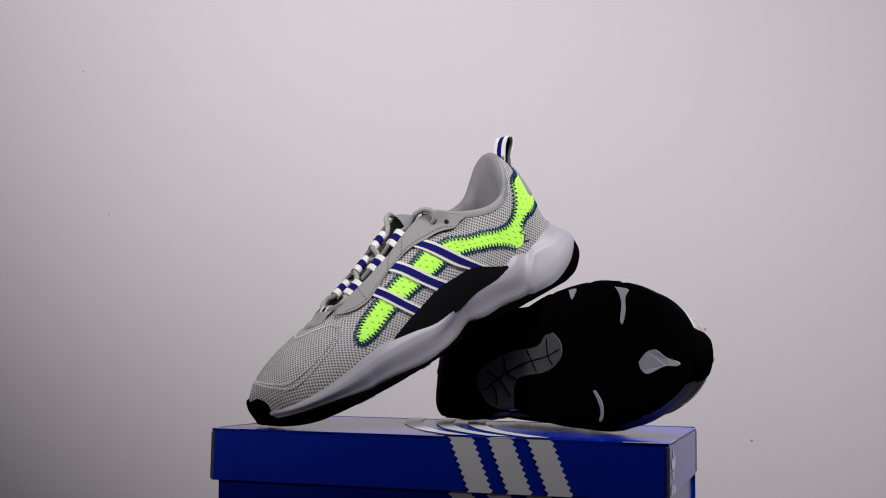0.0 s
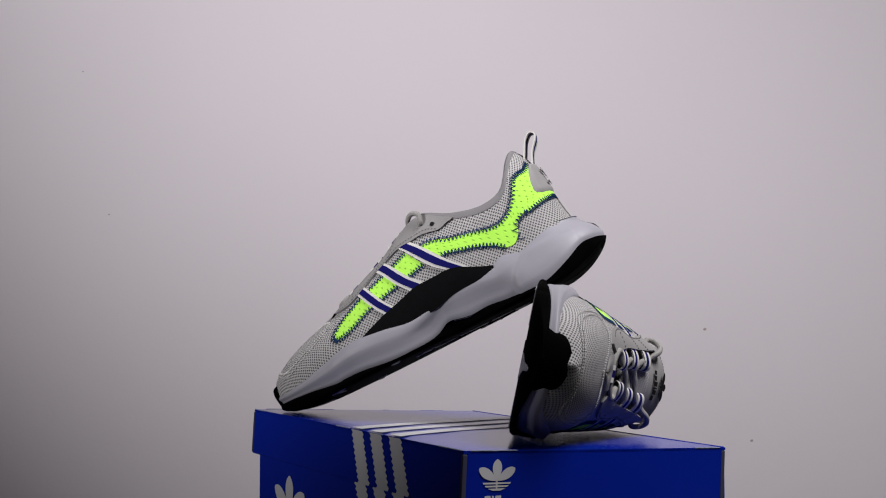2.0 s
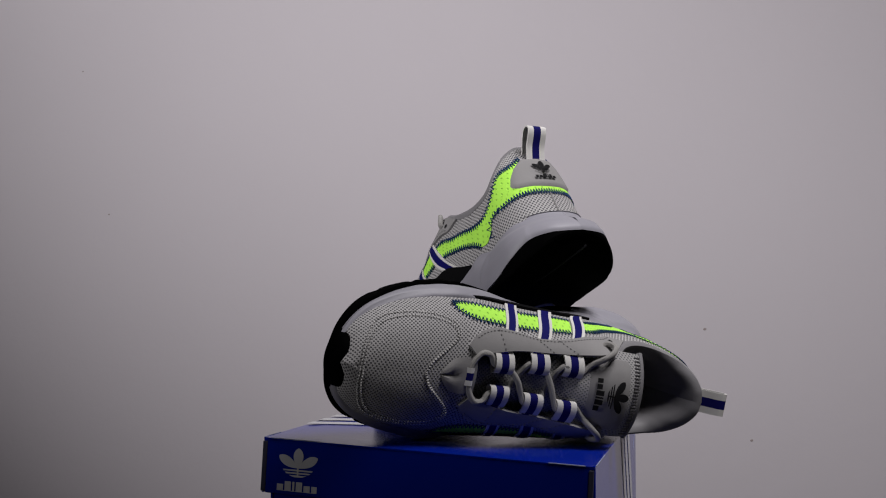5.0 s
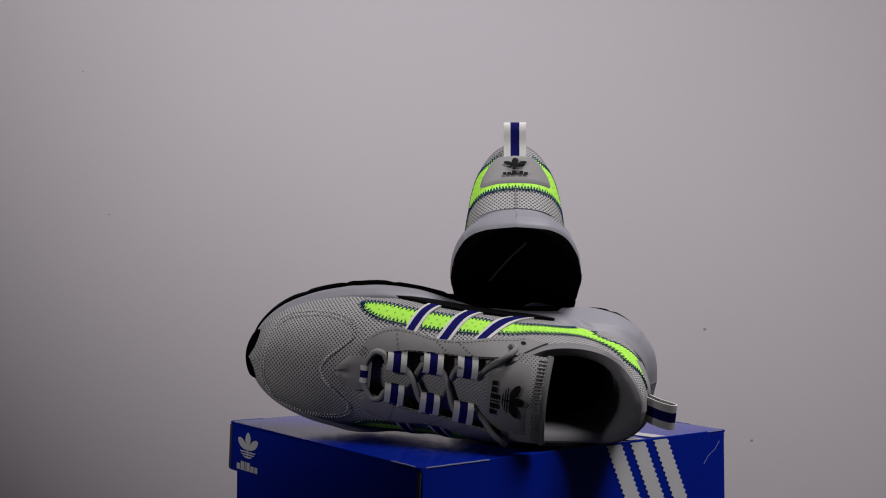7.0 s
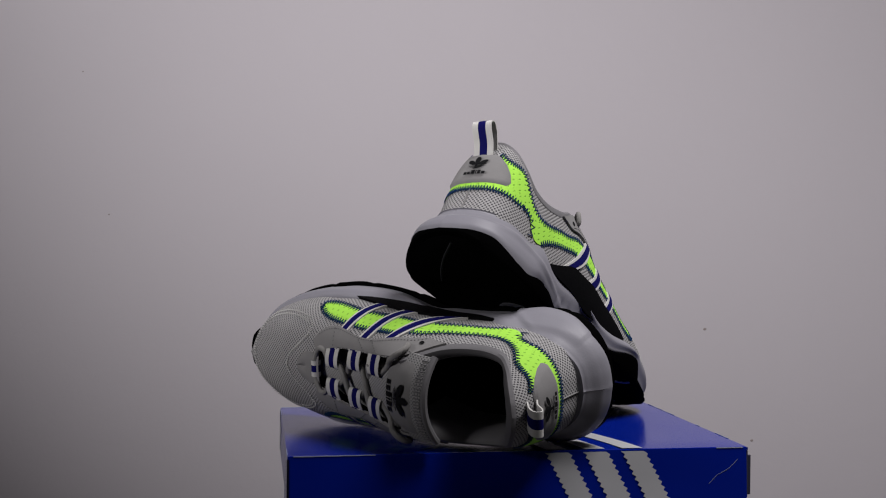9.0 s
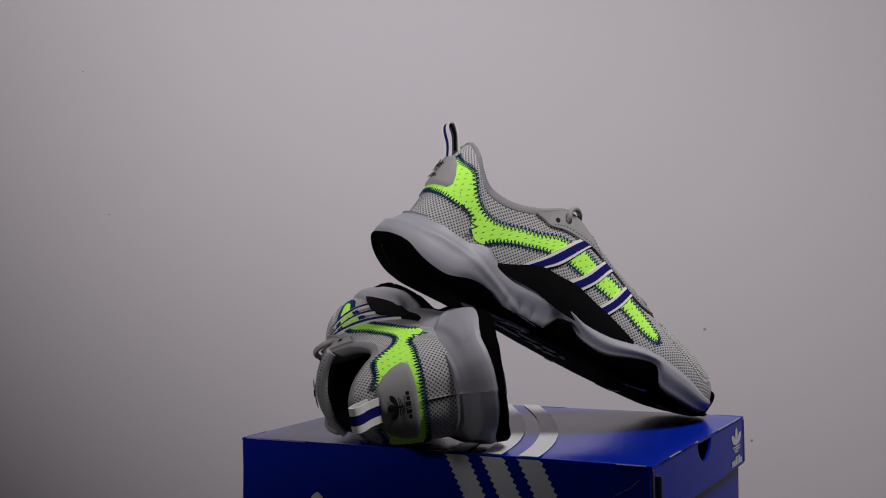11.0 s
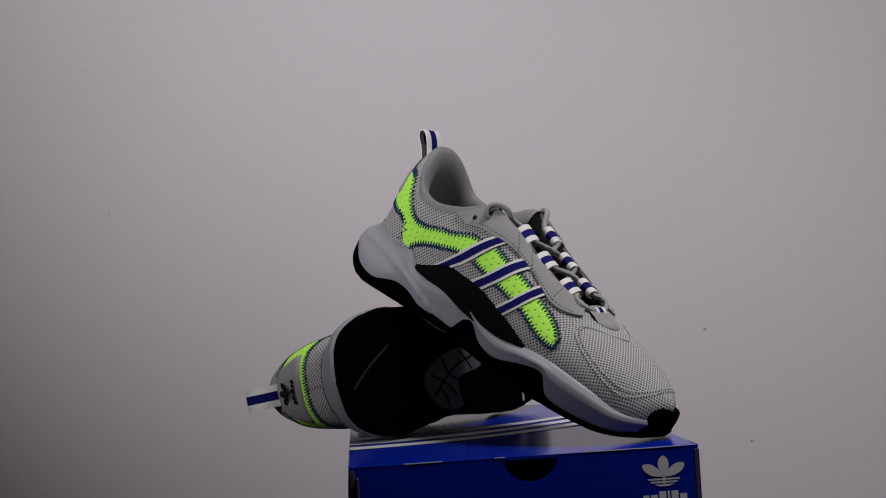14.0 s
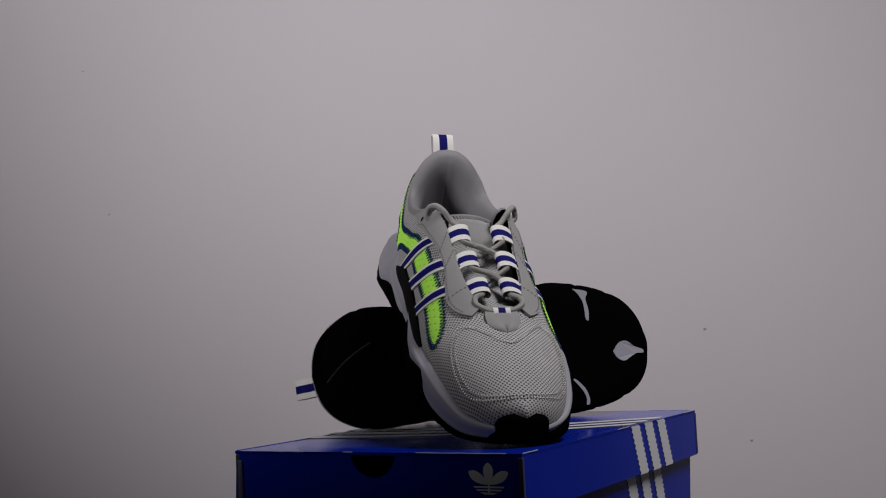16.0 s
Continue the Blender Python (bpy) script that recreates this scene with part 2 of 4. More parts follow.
def shoe_box():
    root = new("shoe_box")
    tagged(root, "blue cardboard shoe box with white stripes, hinged lid not quite shut", "shoe box")
    x0, x1 = BOX_CX - BOX_L / 2, BOX_CX + BOX_L / 2
    y0, y1 = BOX_CY - BOX_W / 2, BOX_CY + BOX_W / 2
    zc = TOP - 0.0064
    i, t = 0.0035, 0.002
    body = new("body")
    body.parent = root
    # walls of the tray: long front, hinge side, plain end, end with the thumb notch, bottom
    bm_object("front_wall", box_bm(x0 + i, x1 - i, y0 + i, y0 + i + t, 0.002, zc - 0.006, 0.0006), CARD, body)
    bm_object("hinge_wall", box_bm(x0 + 0.001, x1 - 0.001, y1 - t, y1, 0.0, zc, 0.0006), CARD, body)
    bm_object("end_wall", box_bm(x1 - i - t, x1 - i, y0 + i + t + 0.0005, y1 - t - 0.0005, 0.002, zc - 0.004, 0.0006), CARD, body)
    v, f = flap_with_notch(y1 - y0 - 2 * i - 2 * t, zc - 0.006, 0.005, 0.020, 0.020, t)
    v = [(x0 + i + t - b, BOX_CY - a, c + zc - 0.004) for a, b, c in v]
    link_mesh("end_wall", v, f, CARD, body, "blue card end with a half-round thumb notch", smooth=False)
    bm_object("bottom", box_bm(x0 + i, x1 - i, y0 + i, y1 - t, 0.0, 0.0018), CARD_IN, body)
    # print on the tray
    for k in range(3):
        xa = -0.001 + 0.0275 * k
        v, f = serrated(xa, xa + 0.0165, zc - 0.012, 0.01, 0.042, lambda x, z: (x, y0 + i - 0.0004, z), 26)
        link_mesh("stripe", v, f, INK, body, smooth=False)
        xa = -0.0225 - 0.0278 * k
        v, f = serrated(xa, xa - 0.0170, zc - 0.0015, 0.01, -0.058, lambda x, z: (x, y1 + 0.0004, z), 28, -0.0022)
        link_mesh("stripe", v, f, INK, body, smooth=False)
    for cx, y, flip in ((-0.108, y0 + i - 0.0004, 1), (0.085, y1 + 0.0004, -1)):
        v, f = petal_mark(lambda x, z: (x, y, z), cx, TOP - 0.043, 0.062)
        link_mesh("printed_mark", v, f, INK, body, "white three-lobed printed mark", smooth=False)
    # a crease across the hinge side
    tube("crease", [(x0 + .030, y1 + .0001, zc - .026), (x0 + .024, y1 + .0001, zc - .020), (x0 + .015, y1 + .0001, zc - .0155), (x0 + .008, y1 + .0001, zc - .009)], .00013, WORN, body, sides=4)
    # lid: hinged at the far long edge, lifted a little at the front; built about the hinge, y towards the front negative
    lid = new("lid")
    lid.parent = root
    lid.matrix_local = pose(BOX_CX, y1, zc, -3.25, 0, 0)
    hl, w, th = BOX_L / 2, BOX_W, 0.002
    n, m = 24, 16
    verts = []
    for a in range(n + 1):
        for b in range(m + 1):
            u, q = a / n, b / m
            dent = 0.0012 * math.sin(math.pi * u) * math.sin(math.pi * q) + 0.0004 * noise.noise(Vector((u * 4, q * 4, 1)))
            edge = 0.0006 if a in (0, n) or b in (0, m) else 0.0
            verts.append((-hl + 2 * hl * u, -w * q, -dent * (0 < a < n) * (0 < b < m) - edge))
    faces = grid_faces(n + 1, m + 1, flip=False)
    count = len(verts)
    verts += [(x, y, z - th) for x, y, z in verts]
    faces += [tuple(k + count for k in f[::-1]) for f in faces]
    rim = [a * (m + 1) for a in range(n + 1)] + [n * (m + 1) + b for b in range(1, m + 1)] + [a * (m + 1) + m for a in range(n - 1, -1, -1)] + [b for b in range(m - 1, 0, -1)]
    for a, b in zip(rim, rim[1:] + rim[:1]):
        faces.append((a, b, b + count, a + count))
    link_mesh("top_panel", verts, faces, CARD, lid)
    front = bm_object("front_flap", box_bm(-hl + 0.0003, hl - 0.0003, -w, -w + th, -LID_H, -0.0008, 0.0006), CARD, lid)
    side = bm_object("side_flap", box_bm(hl - th, hl, -w + 0.0026, -0.003, -LID_H, -0.0008, 0.0006), CARD, lid)
    v, f = flap_with_notch(w - 0.0056, LID_H - 0.0008, 0.0035, 0.0175, 0.0165, th)
    v = [(-hl + b, -w / 2 - a, c - 0.0008) for a, b, c in v]
    side2 = link_mesh("side_flap", v, f, CARD, lid, "blue card flap with a half-round thumb notch", smooth=False)
    # dark folded card showing at the corners
    for x in (-hl + 0.0008, hl - 0.0008):
        bm_object("fold", box_bm(x - 0.0012, x + 0.0012, -w - 0.0006, -w + 0.0028, -LID_H + 0.001, -0.003, 0.0005), CARD_EDGE, lid)
        bm_object("fold", box_bm(x - 0.0012, x + 0.0012, -0.004, -0.0005, -LID_H + 0.001, -0.003, 0.0005), CARD_EDGE, lid)
    bm_object("corner_tab", box_bm(-hl - 0.0045, -hl + 0.001, -0.0062, -0.0046, -LID_H + 0.002, -0.007, 0.0006), CARD_EDGE, lid, "dark card tab poking out at the lid corner")
    for k in range(3):
        xa = 0.0148 + 0.0275 * k
        v, f = serrated(xa, xa + 0.0165, -0.001, -LID_H, 0.0145, lambda x, z: (x, -w - 0.0004, z), 9)
        link_mesh("stripe", v, f, INK, lid, smooth=False)
        # the same stripe runs on over the top in a slow curve
        xb = -0.0230 - 0.0278 * k - 0.0085 - BOX_CX
        xe = 0.0148 + 0.0275 * (2 - k) + 0.0083
        vv = []
        for q in range(25):
            u = q / 24
            x = xb + (xe - xb) * (0.35 * u + 0.65 * u * u)
            dent = 0.0012 * math.sin(math.pi * (x + hl) / (2 * hl)) * math.sin(math.pi * u)
            vv += [(x - 0.0075, -w * (0.002 + 0.996 * u), 0.0006 - dent), (x + 0.0075, -w * (0.002 + 0.996 * u), 0.0006 - dent)]
        link_mesh("top_stripe", vv, [(2 * q, 2 * q + 2, 2 * q + 3, 2 * q + 1) for q in range(24)], INK, lid)
    # paper worn pale along the folds
    for ends in (((-hl, -.215, 0), (-hl, -.150, 0)), ((-hl, -.100, 0), (-hl, -.093, 0)), ((-hl, -.060, 0), (-hl, -.035, 0)), ((-hl + .001, -w, 0), (-hl + .022, -w, 0)),
                 ((.045, -w, 0), (.062, -w, 0)), ((hl - .030, -w, 0), (hl - .001, -w, 0)), ((-.010, -w, 0), (.012, -w, 0)), ((hl, -.220, 0), (hl, -.185, 0)), ((hl, -.030, 0), (hl, -.006, 0)),
                 ((hl - .060, 0, 0), (hl - .004, 0, 0)), ((-hl + .004, 0, 0), (-hl + .024, 0, 0))):
        a, b = Vector(ends[0]), Vector(ends[1])
        pts = [a.lerp(b, q / 10) + Vector((0, 0, -.0006 + .0002 * noise.noise((a + b) * 40 + Vector((q, 0, 0))))) for q in range(11)]
        tube("worn_edge", pts, .00042, WORN, lid, sides=5)
    # marks on both ends
    v, f = petal_mark(lambda y, z: (hl + 0.0004, y, z), -0.200, -0.006, 0.030)
    link_mesh("printed_mark", v, f, INK, lid, "white three-lobed printed mark", smooth=False)
    v, f = petal_mark(lambda y, z: (-hl - 0.0004, y, z), -0.202, -0.006, 0.030)
    link_mesh("printed_mark", v, f, INK, lid, "white three-lobed printed mark", smooth=False)
    return root


BOX = shoe_box()


# ---------------------------------------------------------------- the shoes
# toe along +x, heel at x = 0, sole at z = 0. Half outlines from the toe round to the heel:
# foot of the upper, its upper edge (toe ridge, throat, collar), and four numbers that shape the wall between
FOOT = np.array([(.2960, 0, .019), (.291, .020, .017), (.277, .033, .016), (.256, .042, .017), (.232, .047, .022), (.210, .0485, .024),
                 (.185, .0485, .024), (.160, .0460, .022), (.136, .0440, .024), (.113, .0430, .028), (.092, .0425, .029), (.072, .041, .031),
                 (.053, .0385, .035), (.035, .0355, .037), (.0195, .0278, .038), (.0112, .0153, .038), (.009, 0, .038)])
EDGE = np.array([(.2905, 0, .0365), (.282, 0, .0415), (.263, 0, .0495), (.243, 0, .0555), (.224, 0, .0592), (.211, .0125, .0628), (.187, .0195, .0712),
                 (.160, .0215, .0812), (.140, .0235, .0915), (.118, .0265, .0983), (.093, .0335, .0865), (.070, .0345, .0805), (.052, .0322, .0835),
                 (.041, .0275, .095), (.034, .0195, .106), (.0295, .0098, .1122), (.028, 0, .1135)])
#            f1    g1   f2   g2
WALLS = [(1.0, .6, .75, .05)] * 2 + [(1.01, .6, .66, .02)] * 2 + [(1.01, .58, .62, .0)] + [(1.015, .45, .54, .05), (1.03, .44, .52, .08), (1.10, .46, .52, .08), (1.15, .48, .52, .08)] \
    + [(1.12, .46, .50, .18), (1.06, .42, .55, .30), (.99, .4, .55, .30)] + [(.97, .4, .62, .3)] * 5


def smoothstep(a, b, x):
    u = np.clip((x - a) / (b - a), 0, 1)
    return u * u * (3 - 2 * u)


def toe_swing(x):
    """The toe leans a little to the inner side."""
    return -0.003 * smoothstep(.18, .30, x)


def controls():
    c1, c2 = np.zeros_like(FOOT), np.zeros_like(FOOT)
    for k, (b, e, (f1, g1, f2, g2)) in enumerate(zip(FOOT, EDGE, WALLS)):
        c1[k] = (b[0] + (e[0] - b[0]) * .12, b[1] * f1, b[2] + (e[2] - b[2]) * g1)
        c2[k] = (b[0] + (e[0] - b[0]) * .70, e[1] + (b[1] - e[1]) * f2, e[2] - (e[2] - b[2]) * g2)
    c1[0], c2[0] = (.3000, 0, .028), (.2985, 0, .0345)
    # heel: the wall leans in, runs up straight and turns out at the peak
    for k in range(13, 17):
        lean = (k - 12) / 4
        c1[k][0] += .007 * lean
        c2[k][0] -= .008 * lean
        c2[k][2] = EDGE[k][2] - .012
    return np.stack([FOOT, c1, c2, EDGE], 1)          # station, control, xyz


CTRL = controls()


def upper(s, h):
    """The upper's outer surface on the +y half, at station s (0 toe to 16 heel) and height h (0 foot to 1 edge)."""
    s, h = np.asarray(s, float), np.asarray(h, float)
    p = rom(CTRL, s)
    h = h[..., None]
    q = (1 - h) ** 3 * p[..., 0, :] + 3 * (1 - h) ** 2 * h * p[..., 1, :] + 3 * (1 - h) * h * h * p[..., 2, :] + h ** 3 * p[..., 3, :]
    q = q.copy()
    q[..., 1] = np.maximum(q[..., 1], 0)
    return q


def upper_out(s, h, d):
    """A point d metres outside the surface."""
    e = 1e-3
    s, h = np.asarray(s, float), np.asarray(h, float)
    p = upper(s, h)
    a = upper(np.minimum(s + e, 16), h) - upper(np.maximum(s - e, 0), h)
    b = upper(s, np.minimum(h + e, 1)) - upper(s, np.maximum(h - e, 0))
    n = np.cross(a, b)
    n /= np.maximum(np.linalg.norm(n, axis=-1, keepdims=True), 1e-12)
    return p + n * np.asarray(d)[..., None] if np.ndim(d) else p + n * d


GS, GH = np.meshgrid(np.linspace(3, 15.6, 253), np.linspace(0, 1, 61), indexing="ij")
GP = upper(GS, GH)


def find(x, z):
    """Station and height of the surface point that shows at (x, z) from the side."""
    x, z = np.asarray(x, float).ravel(), np.asarray(z, float).ravel()
    out = np.zeros((len(x), 2))
    for k in range(len(x)):
        d = (GP[..., 0] - x[k]) ** 2 + (GP[..., 2] - z[k]) ** 2
        j = np.unravel_index(np.argmin(d), d.shape)
        out[k] = GS[j], GH[j]
    for _ in range(4):
        e = 1e-3
        p = upper(out[:, 0], out[:, 1])
        ds = (upper(out[:, 0] + e, out[:, 1]) - p) / e
        dh = (upper(out[:, 0], out[:, 1] + e) - p) / e
        rx, rz = x - p[:, 0], z - p[:, 2]
        det = ds[:, 0] * dh[:, 2] - ds[:, 2] * dh[:, 0]
        det = np.where(np.abs(det) < 1e-9, 1e-9, det)
        step_s = np.clip((rx * dh[:, 2] - rz * dh[:, 0]) / det, -.3, .3)
        step_h = np.clip((ds[:, 0] * rz - ds[:, 2] * rx) / det, -.05, .05)
        out[:, 0] = np.clip(out[:, 0] + step_s, 0, 15.9)
        out[:, 1] = np.clip(out[:, 1] + step_h, 0, 1)
    return out


TS, TH = np.meshgrid(np.linspace(0, 6, 181), np.linspace(0.05, 1, 96), indexing="ij")
TP = upper(TS, TH)


def find_top(x, y):
    """Station and height of the surface point that shows at (x, y) from above."""
    x, y = np.asarray(x, float), np.asarray(y, float)
    out = np.zeros((len(x), 2))
    for k in range(len(x)):
        j = np.unravel_index(np.argmin((TP[..., 0] - x[k]) ** 2 + (TP[..., 1] - y[k]) ** 2), TS.shape)
        out[k] = TS[j], TH[j]
    for _ in range(4):
        e = 1e-3
        p = upper(out[:, 0], out[:, 1])
        ds = (upper(out[:, 0] + e, out[:, 1]) - p) / e
        dh = (upper(out[:, 0], np.minimum(out[:, 1] + e, 1)) - upper(out[:, 0], out[:, 1] - e)) / (np.minimum(out[:, 1] + e, 1) - out[:, 1] + e)[:, None]
        rx, ry = x - p[:, 0], y - p[:, 1]
        det = ds[:, 0] * dh[:, 1] - ds[:, 1] * dh[:, 0]
        det = np.where(np.abs(det) < 1e-8, 1e-8, det)
        out[:, 0] = np.clip(out[:, 0] + np.clip((rx * dh[:, 1] - ry * dh[:, 0]) / det, -.05, .05), 0, 6)
        out[:, 1] = np.clip(out[:, 1] + np.clip((ds[:, 0] * ry - ds[:, 1] * rx) / det, -.02, .02), .05, 1)
    return out


def at_height(s, z):
    """The height parameter where station s reaches z."""
    hs = np.linspace(0, 1, 200)
    return float(np.interp(z, upper(np.full(200, s), hs)[:, 2], hs))


# midsole stations from the toe round to the heel: outline x, y; upper line; lower line
MID_X = np.array([.3005, .2935, .278, .255, .232, .222, .205, .180, .160, .148, .140, .132, .127, .112, .096, .080, .065, .045, .026, .011, .0005, -.0045, -.0065])
MID_Y = np.array([0, .021, .0375, .0485, .0542, .0555, .0568, .0550, .0520, .0502, .0488, .0478, .0472, .0462, .0462, .0468, .0474, .0480, .0452, .0368, .0257, .0136, 0])
# upper and lower line, outer side then inner side
MID_OUT = (np.array([.0215, .0205, .0190, .0200, .0240, .0262, .0285, .0280, .0255, .0268, .0300, .0345, .0365, .0385, .0375, .0352, .0400, .0440, .0440, .0430, .0425, .0425, .0425]),
           np.array([.0135, .0125, .0112, .0088, .0055, .0058, .0052, .0022, .0024, .0032, .0050, .0092, .0100, .0072, .0078, .0060, .0052, .0058, .0125, .0200, .0210, .0205, .0205]))
MID_IN = (np.array([.0225, .0215, .0200, .0235, .0262, .0268, .0262, .0228, .0240, .0275, .0315, .0345, .0352, .0335, .0310, .0335, .0440, .0450, .0440, .0430, .0425, .0425, .0425]),
          np.array([.0120, .0095, .0050, .0040, .0062, .0190, .0168, .0088, .0105, .0175, .0186, .0085, .0062, .0074, .0072, .0130, .0145, .0092, .0122, .0195, .0210, .0205, .0205]))


def crest_line(z):
    return .069 - 30.0 * np.maximum(z - .010, 0) ** 2


def crest(x, z):
    """The bulging heel cushion behind a curved crest line on the midsole's side."""
    return smoothstep(-.0035, .0035, crest_line(z) - x) * smoothstep(.0375, .0320, z)


def ridge(x, z):
    return np.exp(-((crest_line(z) - x - .001) / .0022) ** 2) * smoothstep(.0385, .0330, z)


def sole_lift(x):
    """Height of the tread: toe and heel spring up."""
    return 1.0 * (np.maximum(x - .262, 0) ** 2) * 6.5 + (np.maximum(.040 - x, 0) ** 2) * 8.0


def shoe(name, mirror, sunk=0.0):
    root = new(name)

    def emit(part_name, verts, faces, mat, parent=root, label="", uvs=None, smooth=True, sharp=40, weld=False):
        v = np.asarray([tuple(q) for q in verts], float).reshape(-1, 3).copy()
        v[:, 1] += toe_swing(v[:, 0])
        v[:, 1] *= mirror
        if mirror < 0:
            faces = [tuple(f)[::-1] for f in faces]
        return link_mesh(part_name, v, faces, mat, parent, label, uvs, smooth, sharp, weld)

    def both(fn):
        for side in (1, -1):
            fn(side)

    def flip_y(v, side):
        v = np.asarray(v, float).copy()
        v[..., 1] *= side
        return v

    # ---- upper: one shell of knitted mesh, both halves joined at toe and heel
    n, m = 121, 29
    ss, hh = np.meshgrid(np.linspace(0, 16, n), np.linspace(0, 1, m), indexing="ij")
    half = upper(ss, hh)
    cut = 35
    along = np.concatenate([[0], np.cumsum(np.linalg.norm(np.diff(half[:, m // 2], axis=0), axis=1))])
    tall = np.cumsum(np.concatenate([np.zeros((n, 1)), np.linalg.norm(np.diff(half, axis=1), axis=2)], 1), axis=1)

    def shell(part_name, piece, uv, parent, label):
        rows = piece.shape[0]
        v = np.concatenate([piece.reshape(-1, 3), flip_y(piece, -1).reshape(-1, 3)])
        return emit(part_name, v, grid_faces(rows, m, 0, True) + grid_faces(rows, m, rows * m, False), KNIT, parent, label, np.concatenate([uv, uv]), sharp=70, weld=True)
    quarter = half[cut:]
    upper_ob = shell("upper", quarter, np.stack([np.repeat(along[cut:, None], m, 1), tall[cut:]], -1).reshape(-1, 2), root, "light grey engineered mesh upper")
    toe = half[:cut + 1]
    ridge_z = np.interp(toe[..., 0], EDGE[4::-1, 0], EDGE[4::-1, 2])
    shell("toe_box", toe, np.stack([toe[..., 0] - .45 * toe[..., 2], toe[..., 1] + .6 * (ridge_z - toe[..., 2])], -1).reshape(-1, 2), upper_ob, "light grey mesh toe box")

    # ---- patches laid on the upper between two edge lines given in side view (x, z) or as (station, height)
    def band(part_name, low, high, mat, lift=.0008, cols=40, rows=8, side=1, parent=upper_ob, label="", params=False, curved=True):
        def line(pts):
            pts = np.asarray(pts, float)
            sh = pts if params else find(pts[:, 0], pts[:, 1])
            return even(smooth_line(sh, 6 * len(sh)) if curved and len(sh) > 2 else sh, cols)
        a, b = line(low), line(high)
        w = np.linspace(0, 1, rows)[None, :, None]
        g = a[:, None] * (1 - w) + b[:, None] * w
        d = np.full((cols, rows), lift)
        g = np.concatenate([g[:, :1], g, g[:, -1:]], 1)
        d = np.concatenate([np.full((cols, 1), -.0006), d, np.full((cols, 1), -.0006)], 1)
        g = np.concatenate([g[:1], g, g[-1:]], 0)
        d = np.concatenate([np.full((1, rows + 2), -.0006), d, np.full((1, rows + 2), -.0006)], 0)
        p = upper_out(np.clip(g[..., 0], 0, 16), np.clip(g[..., 1], 0, 1), d)
        c, r = p.shape[:2]
        u = np.concatenate([np.zeros((1, r)), np.cumsum(np.linalg.norm(np.diff(p, axis=0), axis=2), 0)], 0)
        v = np.concatenate([np.zeros((c, 1)), np.cumsum(np.linalg.norm(np.diff(p, axis=1), axis=2), 1)], 1)
        return emit(part_name, flip_y(p, side).reshape(-1, 3), grid_faces(c, r, 0, side < 0), mat, parent, label,
                    np.stack([u, v], -1).reshape(-1, 2))

    def on_line(pts, count, params=False):
        pts = np.asarray(pts, float)
        sh = pts if params else find(pts[:, 0], pts[:, 1])
        return even(smooth_line(sh, 8 * len(sh)), count)

    def zigzag(pts, side, width=.0048, step=.00135, params=False, mat=THREAD, lift=.0007):
        """Overlock stitches that swing across a seam."""
        sh = on_line(pts, 200, params)
        p = upper_out(sh[:, 0], np.clip(sh[:, 1], 0, 1), lift)
        length = np.sum(np.linalg.norm(np.diff(p, axis=0), axis=1))
        count = max(6, int(length / step))
        p = even(p, count)
        q = even(sh, count)
        base = upper_out(q[:, 0], np.clip(q[:, 1], 0, 1), lift)
        nor = base - upper(q[:, 0], np.clip(q[:, 1], 0, 1))
        nor /= np.maximum(np.linalg.norm(nor, axis=1, keepdims=True), 1e-9)
        tan = np.gradient(base, axis=0)
        tan /= np.maximum(np.linalg.norm(tan, axis=1, keepdims=True), 1e-9)
        across = np.cross(nor, tan)
        sign = np.where(np.arange(count) % 2, .5, -.5)[:, None]
        v, f = [], []
        pts3 = flip_y(base + across * sign * width, side)
        for k in range(count - 1):
            tube("", [pts3[k], pts3[k + 1]], .00038, None, None, sides=4, join=(v, f))
        emit("zigzag_stitch", v, f, mat, upper_ob, "navy overlock stitching")

    def stitches(pts, side, step=.003, size=.00035, params=True, mat=STITCH, lift=.0004, parent=upper_ob):
        sh = on_line(pts, 200, params)
        p = upper_out(sh[:, 0], np.clip(sh[:, 1], 0, 1), lift)
        count = max(4, int(np.sum(np.linalg.norm(np.diff(p, axis=0), axis=1)) / step))
        p = flip_y(even(p, count * 2), side)
        v, f = [], []
        for k in range(0, len(p) - 1, 2):
            tube("", [p[k], p[k] * .35 + p[k + 1] * .65], size, None, None, sides=5, join=(v, f))
        emit("stitching", v, f, mat, parent)

    G_UP = [(.1260, .0745), (.1062, .0715), (.0883, .0673), (.0707, .0628), (.0594, .0630), (.0494, .0690), (.0420, .0790), (.0365, .0900)]
    G_LO = [(.1130, .0600), (.0893, .0550), (.0726, .0489), (.0640, .0430), (.0560, .0430), (.0500, .0500), (.0480, .0555), (.0430, .0600)]
    NOTCH = [(.0500, .0425), (.0520, .0500), (.0480, .0565), (.0400, .0610), (.0310, .0630)]

    def side_trim(side):
        f_up = [(.2185, .0425), (.2145, .0462), (.2060, .0512), (.1925, .0572), (.1780, .0628), (.1652, .0668), (.1502, .0715), (.1390, .0755)]
        f_lo = [(.2180, .0368), (.2130, .0368), (.2020, .0395), (.1860, .0462), (.1720, .0500), (.1590, .0530), (.1420, .0565), (.1280, .0600)]
        band("green_panel", f_lo, f_up, NEON, .0006, 60, 8, side, label="neon green mesh window")
        zigzag(f_up, side)
        zigzag(f_lo, side)
        zigzag([(.2175, .0366), (.2212, .0393), (.2185, .0425)], side, .004, .0009)
        # heel sweep of green: along the ankle, then up and round to the heel tab
        up = np.concatenate([find(*np.array(G_UP).T), [(14.2, at_height(14.2, .0935)), (14.9, at_height(14.9, .0995))]])
